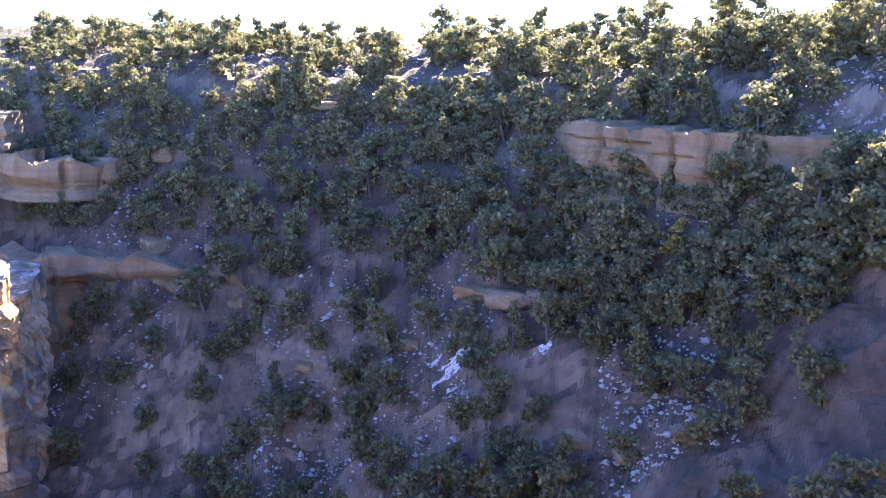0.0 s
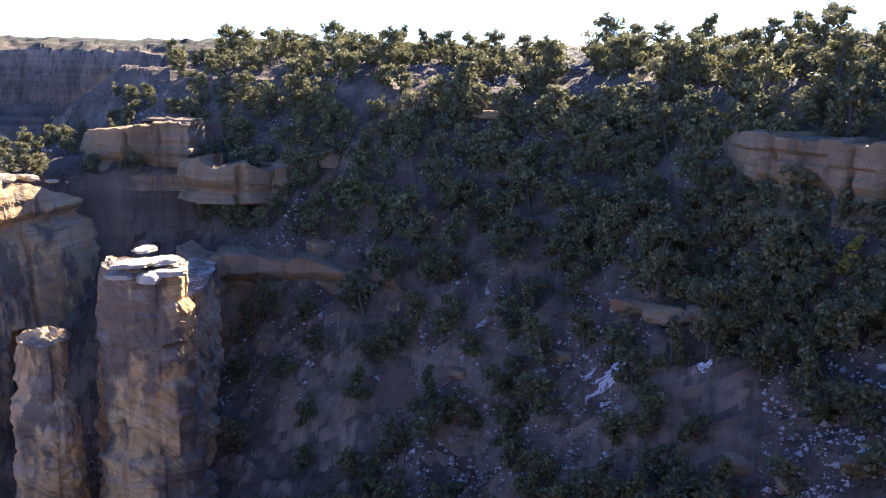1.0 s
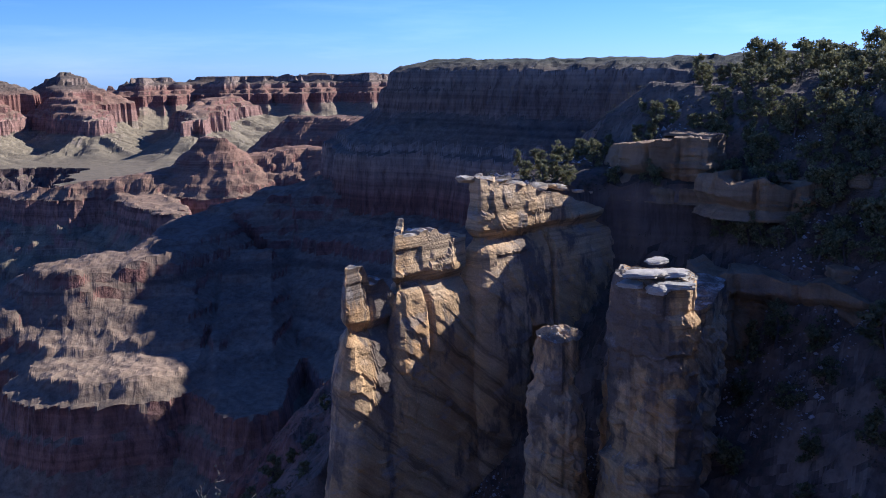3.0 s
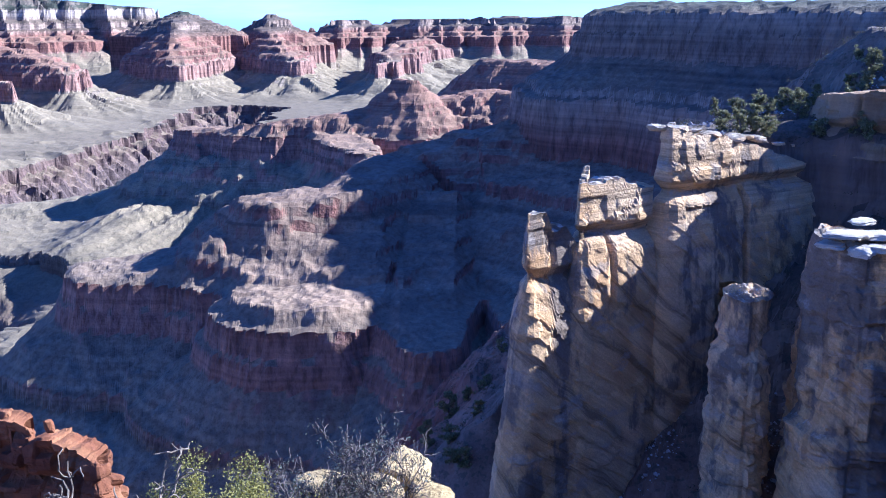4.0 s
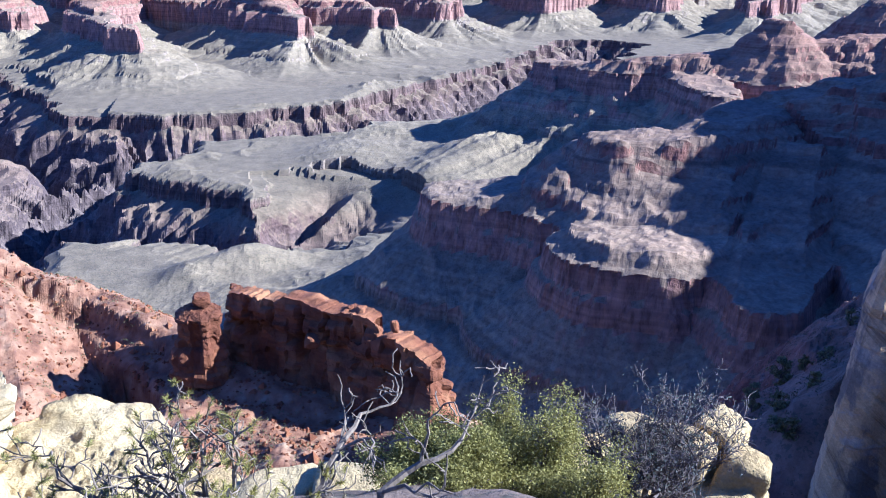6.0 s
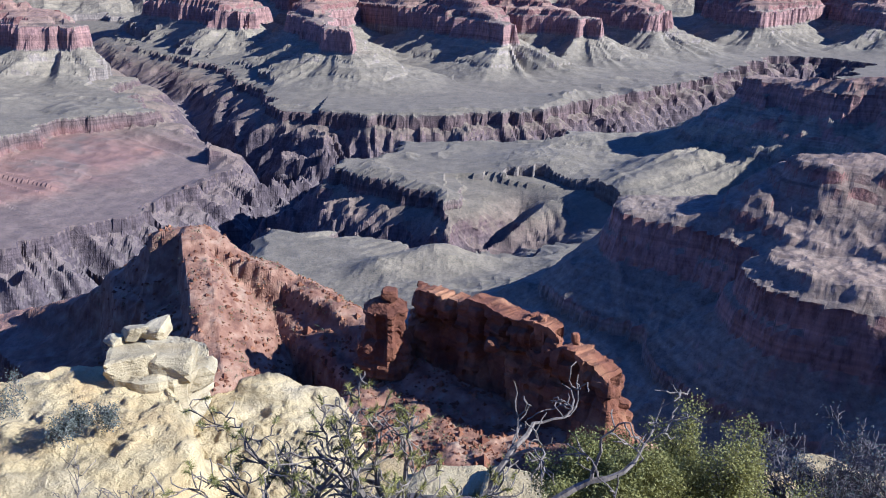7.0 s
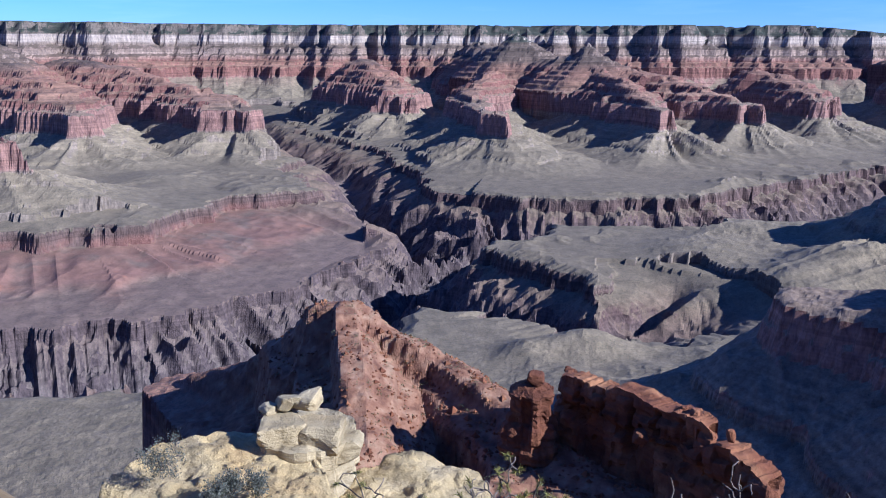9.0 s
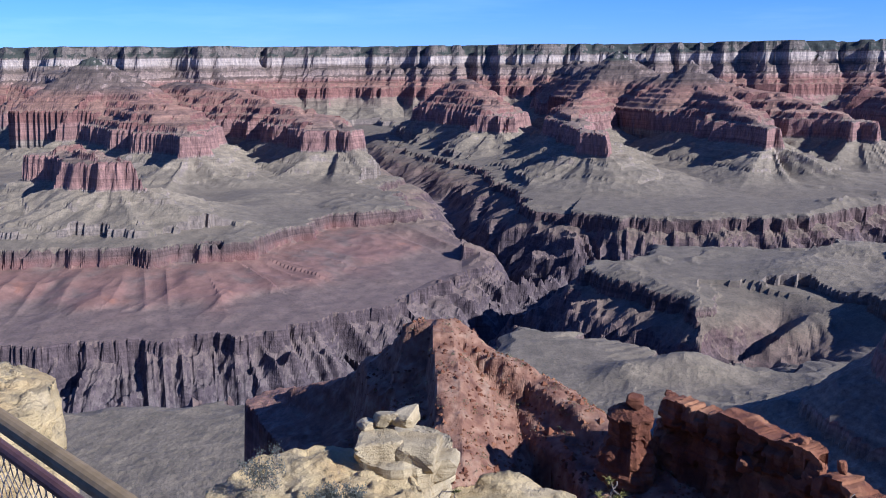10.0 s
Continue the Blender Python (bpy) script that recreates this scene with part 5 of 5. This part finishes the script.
def scatter_stuff():
    """Low scrub, loose stones and snow on the near slopes."""
    rng = np.random.RandomState(88)

    def spots(n, a0, a1, r0, r1):
        a, r = np.radians(rng.uniform(a0, a1, n)), np.exp(rng.uniform(math.log(r0), math.log(r1), n))
        x, y = -r * np.sin(a), r * np.cos(a)
        return np.stack([x, y, terrain(x, y)], 1)

    def gathered(p):
        """Stones lie in streaks down the gullies."""
        return p[fbm(p[:, 0] / 11, p[:, 1] / 26, 3, 171) > 0.02]
    p = spots(5200, -34, 56, 80, 210)
    keep = p[(p[:, 2] > -110) & (fbm(p[:, 0] / 9, p[:, 1] / 15, 3, 173) > -0.12)]
    q = np.repeat(keep, 22, 0) + rng.normal(0, 1, (len(keep) * 22, 3)) * np.array([0.55, 0.55, 0.32]) + np.array([0, 0, 0.35])
    tagged(new("scrub", leaf_mesh("scrub", q, rng, 0.17, M_SHADE, 0.5)), "low grey-green scrub on the shaded slope", "scrub", kind="stuff")
    p = spots(900, 86, 112, 110, 230)
    q = np.repeat(p, 12, 0) + rng.normal(0, 1, (len(p) * 12, 3)) * np.array([0.4, 0.4, 0.25]) + np.array([0, 0, 0.3])
    tagged(new("scrub", leaf_mesh("scrub", q, rng, 0.17, M_LEAF, 0.5)), "small green bushes on the red ridge", "scrub", kind="stuff")
    for name, label, mat, p, size in (("loose_stones", "pale loose stones scattered down the shaded slope", M_SCREE, gathered(spots(30000, -34, 45, 84, 190)), 0.17),
                                      ("loose_stones", "red rubble on the ridge flanks", M_RED, spots(9000, 72, 112, 80, 225), 0.3)):
        n = len(p)
        oct_ = np.array([[1, 0, 0], [0, 1, 0], [-1, 0, 0], [0, -1, 0], [0, 0, 0.8], [0, 0, -0.6]], float)
        s = size * np.exp(rng.normal(0, 0.5, (n, 1, 1)))
        co = p[:, None, :] + oct_[None] * s * rng.uniform(0.6, 1.4, (n, 6, 3)) + np.array([0, 0, 0.05])
        f = np.array([[0, 1, 4], [1, 2, 4], [2, 3, 4], [3, 0, 4], [1, 0, 5], [2, 1, 5], [3, 2, 5], [0, 3, 5]])
        tri = (f[None] + 6 * np.arange(n)[:, None, None]).reshape(-1, 3)
        tagged(new(name, mesh_from(name, co.reshape(-1, 3), [], mat, tri.tolist())), label, "stones", kind="stuff")


scatter_stuff()


# ---- snow patch and bare outcrops on the shaded slope ----
def on_slope(az, el):
    """Where the line of sight at this azimuth and elevation meets the slope."""
    rr = np.linspace(70, 190, 480)
    a = radians(az)
    x, y = -rr * math.sin(a), rr * math.cos(a)
    z = terrain(x, y)
    i = int(np.argmax(z > rr * math.tan(radians(el))))
    return float(x[i]), float(y[i]), float(z[i])


def slope_outcrops():
    rng = np.random.RandomState(91)
    m, nt, b = mat_base("old_snow", 0.6)
    pos, xyz, nz = n_pos(nt)
    nt.links.new(n_ramp(nt, n_noise(nt, pos, 3.0, 5), [(0.38, (0.26, 0.235, 0.21)), (0.5, (0.45, 0.44, 0.43)), (0.65, (0.62, 0.62, 0.62))]), b.inputs["Base Color"])
    for k, (az, el, w) in enumerate(((-0.7, -20.1, 1.7), (0.4, -19.8, 0.8), (-1.3, -19.1, 1.0), (-1.0, -21.2, 0.7), (-6.8, -18.6, 0.8), (-5.2, -17.4, 0.6), (14.5, -20.3, 0.5))):
        x0, y0, z0 = on_slope(az, el)
        n = 22
        g = np.linspace(-1.3, 1.3, n)
        gx, gy = np.meshgrid(g, g)
        x, y = x0 + gx * w, y0 + gy * w * 0.38
        deep = 0.55 - np.hypot(gx, gy) * 0.5 + 0.9 * fbm(x / (0.6 * w) + k, y / (0.3 * w), 3, 203)
        co = np.stack([x - x0, y - y0, terrain(x, y) - z0 + np.clip(0.35 * deep, -0.12, 0.16)], -1).reshape(-1, 3)
        quads = [(r * n + c, r * n + c + 1, (r + 1) * n + c + 1, (r + 1) * n + c) for r in range(n - 1) for c in range(n - 1) if deep[r:r + 2, c:c + 2].max() > -0.05]
        o = new("snow_patch", mesh_from("snow_patch", co, quads, m))
        o.location = (x0, y0, z0)
        tagged(o, "small patch of old white snow on the shaded slope", "snow", "snow patches")
    for az, el, w, h in ((-2.0, -15.2, 2.6, 0.9), (-4.4, -15.6, 3.2, 1.3), (-6.6, -15.3, 2.4, 1.0), (2.0, -18.6, 1.5, 0.7), (-9.5, -24.0, 2.2, 0.8), (-13.0, -24.5, 2.0, 0.7), (-17.0, -22.6, 2.6, 0.6), (14.0, -12.6, 2.6, 1.0), (18.0, -12.2, 2.4, 1.1), (24.0, -13.0, 3.0, 1.6), (20.5, -9.2, 1.6, 1.2), (17.4, -6.8, 1.8, 1.3), (21.6, -6.6, 1.6, 1.5), (7.5, -3.6, 2.6, 0.8), (13.2, -3.2, 2.2, 0.8), (-6.0, -11.0, 1.6, 0.6), (9.0, -20.0, 1.6, 0.7)):
        x, y, z = on_slope(az, el)
        o = new("slope_rock", boulder("slope_rock", (w, 0.7 * w, h), M_TAN_SHADED, 300 + int(7 * az + 11 * abs(el)), 12, 0.1, 3, 0.35))
        o.matrix_basis = pose(x, y, z + 0.15 * h, 0, 0, az + rng.uniform(-25, 25))
        tagged(o, "bare tan limestone outcrop on the shaded slope", "rock outcrop", "slope rocks")


slope_outcrops()


# ---- plants and fence on the overlook's edge ----
def near_tree(name, az, r, seed, tall, fork, depth, kids, radius, wood, bend=0.2, spread=0.55, lift=0.06, way=None, sides=5, top=None):
    x, y = polar(az, r)
    z = height(x, y)
    root = empty(name, x, y, z)
    rng = np.random.RandomState(seed)
    lines, tips = [], []
    for i in range(fork):
        a = 2 * math.pi * (i + rng.uniform(0, 0.6)) / fork
        d = way if way is not None else (0.75 * math.cos(a), 0.75 * math.sin(a), 1.0)
        l, t = grow(rng, (0.06 * math.cos(a), 0.06 * math.sin(a), -0.15), np.array(d) + rng.normal(0, 0.15, 3), tall * rng.uniform(0.5, 0.68), radius, depth, kids, bend, spread, lift)
        lines += l
        tips += t
    if top is not None:
        # the crown's top at its elevation seen from the overlook
        tallest = max(max(q[2] for q in l[0]) for l in lines)
        k = min(1.0, max(0.2, (r * math.tan(radians(top)) - z) / tallest))
        lines = [([tuple(np.array(q) * k) for q in l[0]], *l[1:]) for l in lines]
        tips = [(np.array(t[0]) * k, t[1]) for t in tips]
    part("limb", tubes("limb", lines, wood, sides), root)
    return root, tips, rng


def tuft_mesh(name, tips, rng, blades, length, material, wide=0.10):
    """Needle tufts: thin blades bursting from each tip."""
    n = len(tips) * blades
    c = np.repeat(np.array([t[0] for t in tips]), blades, 0)
    ax = np.repeat(np.array([t[1] / (np.linalg.norm(t[1]) + 1e-9) for t in tips]), blades, 0)
    d = ax * 0.9 + rng.normal(0, 0.75, (n, 3))
    d /= np.linalg.norm(d, axis=1)[:, None]
    s = np.cross(d, rng.normal(0, 1, (n, 3)))
    s /= np.linalg.norm(s, axis=1)[:, None]
    c = c - ax * rng.uniform(0, 1.6, (n, 1)) * length
    L = length * rng.uniform(0.6, 1.25, (n, 1))
    co = np.stack([c - s * L * wide, c + s * L * wide, c + d * L], 1).reshape(-1, 3)
    return mesh_from(name, co, [], material, np.arange(3 * n).reshape(-1, 3).tolist())


# bare grey shrub
bare, tips, rng = near_tree("bare_shrub", 61.8, 15.0, 301, 2.7, 11, 4, 4, 0.08, M_BARK, 0.17, 0.5, 0.05, sides=3, top=-25.3)
tagged(bare, "leafless grey twiggy shrub in front of cream boulders", "shrub")
part("foliage", leaf_mesh("foliage", [t[0] for i, t in enumerate(tips) if i % 4 == 0], rng, 0.03, M_SAGE, 0.5, 4, 0.06), bare, "few grey-green leaves")
bare, tips, rng = near_tree("bare_shrub", 66.4, 14.2, 305, 1.6, 8, 3, 4, 0.04, M_BARK, 0.18, 0.55, 0.05, sides=4, top=-28.3)
tagged(bare, "low grey bare brush beside the green juniper", "shrub")
# round green juniper
for az_, r_, sd, tall, lab in ((72.0, 13.0, 311, -27.4, "bright green juniper bush with dense scale leaves"), (69.4, 12.6, 312, -28.0, "bright green juniper bush with dense scale leaves"), (76.6, 12.4, 313, -30.2, "small green juniper beside dead branches")):
    jun, tips, rng = near_tree("juniper_bush", az_, r_, sd, 2.0, 6, 3, 4, 0.05, M_BARK, 0.2, 0.6, 0.02, sides=4, top=tall)
    part("foliage", leaf_mesh("foliage", [t[0] for t in tips], rng, 0.021, M_LIME, 0.5, 120, 0.095), jun)
    tagged(jun, lab, "juniper")
# sprawling pinyon with needle tufts, and dead limbs
for az_, r_, sd, tall, fork, lab in ((96.4, 6.8, 321, -24.6, 4, "sprawling pinyon with sparse green needle tufts"), (90.8, 6.4, 322, -26.4, 4, "sprawling pinyon with sparse green needle tufts"), (100.2, 6.6, 325, -28.0, 3, "low pinyon branch with yellow-green needles")):
    pin, tips, rng = near_tree("pinyon", az_, r_, sd, 1.8, fork, 3, 3, 0.034, M_DEAD, 0.26, 0.6, 0.07, top=tall)
    part("foliage", tuft_mesh("foliage", tips[::2], rng, 80, 0.055, M_LIME, 0.055), pin)
    tagged(pin, lab, "pinyon pine")
for az_, r_, sd, tall, way, lab in ((87.0, 6.2, 331, -28.6, (-0.25, 0.3, 0.5), "dead twisted grey juniper limb lying over the slope"), (80.5, 6.0, 332, -27.6, (-0.2, 0.1, 1.0), "dead forked bare juniper limb standing up"), (90.5, 6.2, 333, -28.8, (0.1, -0.6, 0.5), "dead twisted grey juniper limb lying over the slope"),
                                    (105.3, 8.5, 334, -30.0, (-0.1, -0.3, 1.0), "dark dead twig in front of a cream ledge"), (113.5, 13.0, 335, -28.4, (0.1, -0.5, 0.8), "tangle of dead grey branches on the ledge"), (110.8, 13.4, 336, -29.2, (0.1, 0.5, 0.8), "tangle of dead grey branches on the ledge")):
    dead, tips, rng = near_tree("dead_limb", az_, r_, sd, 2.0, 1 if sd < 335 else 3, 3 if sd != 334 else 1, 3, 0.04 if sd < 334 else 0.026, M_DEAD if sd != 334 else M_BARK, 0.3, 0.62, 0.02, way, top=tall)
    tagged(dead, lab, "dead branch")
# grey shrubs on the pale ledge
for az_, el_, r_, sz, sd in ((117.5, -24.0, 37.0, 0.85, 341), (113.2, -25.9, 34.5, 0.6, 342), (111.6, -25.8, 35.0, 0.5, 343), (114.4, -26.2, 34.0, 0.5, 344)):
    x, y, z = at(az_, el_ - 1.1, r_)
    root = empty("grey_shrub", x, y, z - 0.35)
    rng = np.random.RandomState(sd)
    lines, tips = [], []
    for i in range(9):
        a = rng.uniform(0, 6.28)
        l, t = grow(rng, (0, 0, 0), (0.8 * math.cos(a), 0.8 * math.sin(a), 0.9), sz * 1.1, 0.02, 2, 4, 0.2, 0.5, 0.05)
        lines += l
        tips += t
    part("limb", tubes("limb", lines, M_BARK, 3), root)
    part("foliage", leaf_mesh("foliage", [t[0] for t in tips], rng, 0.05, M_SAGE, 0.45, 9, 0.09), root)
    tagged(root, "rounded grey-green shrub growing on pale limestone", "shrub", "ledge shrubs")
# leafy twig below the overlook
twig, tips, rng = near_tree("juniper_bush", -24.0, 16.0, 351, 1.6, 5, 3, 4, 0.04, M_BARK, 0.2, 0.5, 0.04, sides=4)
part("foliage", leaf_mesh("foliage", [t[0] for t in tips], rng, 0.04, M_LIME, 0.45, 16, 0.1), twig)
tagged(twig, "yellow-green juniper bush below the overlook", "juniper")


def metal_material(name, dark, light, rough):
    m, nt, b = mat_base(name, rough)
    pos, xyz, nz = n_pos(nt)
    f = n_noise(nt, pos, 9.0, 6, 0.7)
    nt.links.new(n_ramp(nt, f, [(0.35, dark), (0.65, light)]), b.inputs["Base Color"])
    b.inputs["Metallic"].default_value = 0.0
    b.inputs["Specular IOR Level"].default_value = 0.25
    n_bump(nt, b, n_noise(nt, pos, 60.0, 4, 0.6), 0.3, 0.003)
    return m


M_RAIL = metal_material("weathered_rail", (0.17, 0.115, 0.045), (0.27, 0.19, 0.085), 0.8)
M_RUST = metal_material("rust_brown", (0.07, 0.03, 0.02), (0.14, 0.07, 0.045), 0.6)
M_WIRE = metal_material("galvanised_wire", (0.12, 0.10, 0.08), (0.22, 0.2, 0.17), 0.45)

fence = tagged(empty("railing", -1.0, -0.7, -1.7), "weathered pipe railing with chain-link mesh at the rim", "railing")
RAIL_A, RAIL_B = Vector((-1.190, -1.138, -0.585)), Vector((-0.988, -0.772, -0.585))
FP, FD = RAIL_A.lerp(RAIL_B, 0.5), (RAIL_A - RAIL_B).normalized()
FO = Vector((-0.878, 0.478, 0.0)) * 0.12


def bar(a, b, r, name, mat, n=10, label=""):
    a, b = a - fence.location, b - fence.location
    pts = [tuple(a + (b - a) * (i / 6)) for i in range(7)]
    return part(name, tubes(name, [(pts, r, r)], mat, n), fence, label)


bar(FP - FD * 1.5, FP + FD * 3.2, 0.0165, "top_rail", M_RAIL, 16, "thick olive-brown pipe rail")
low = Vector((-1.366, -1.311, -0.750)).lerp(Vector((-1.256, -1.031, -0.750)), 0.5) - FP
bar(FP + low - FD * 1.5, FP + low + FD * 3.2, 0.0135, "mesh_rail", M_RUST, 12, "thin rust-brown pipe")
for k in (-1.3, 1.6, 3.1):
    p = FP + FD * k
    gz = height(p.x, p.y) - 0.2
    bar(Vector((p.x, p.y, gz)), Vector((p.x, p.y, p.z)), 0.02, "post", M_RAIL, 12)
    q = p + low
    bar(Vector((q.x, q.y, height(q.x, q.y) - 0.2)), Vector((q.x, q.y, q.z)), 0.013, "post", M_RUST, 10)
wires = []
for i in range(-24, 90):
    for sgn in (-1, 1):
        pts = []
        for j in range(21):
            p = FP + low + FD * (0.034 * (i + sgn * j)) + Vector((0, 0, -0.042 * j)) + FO * (0.03 * (j % 2) * sgn)
            pts.append(tuple(p - fence.location))
        wires.append((pts, 0.0014, 0.0014))
part("wire_mesh", tubes("wire_mesh", wires, M_WIRE, 3), fence, "grey diamond chain-link wire")
bar(FP + low + FD * 0.32 + Vector((0, 0, 0.022)), FP + low + FD * 0.36 + Vector((0, 0, -0.024)), 0.003, "wire_tie", M_WIRE, 6)
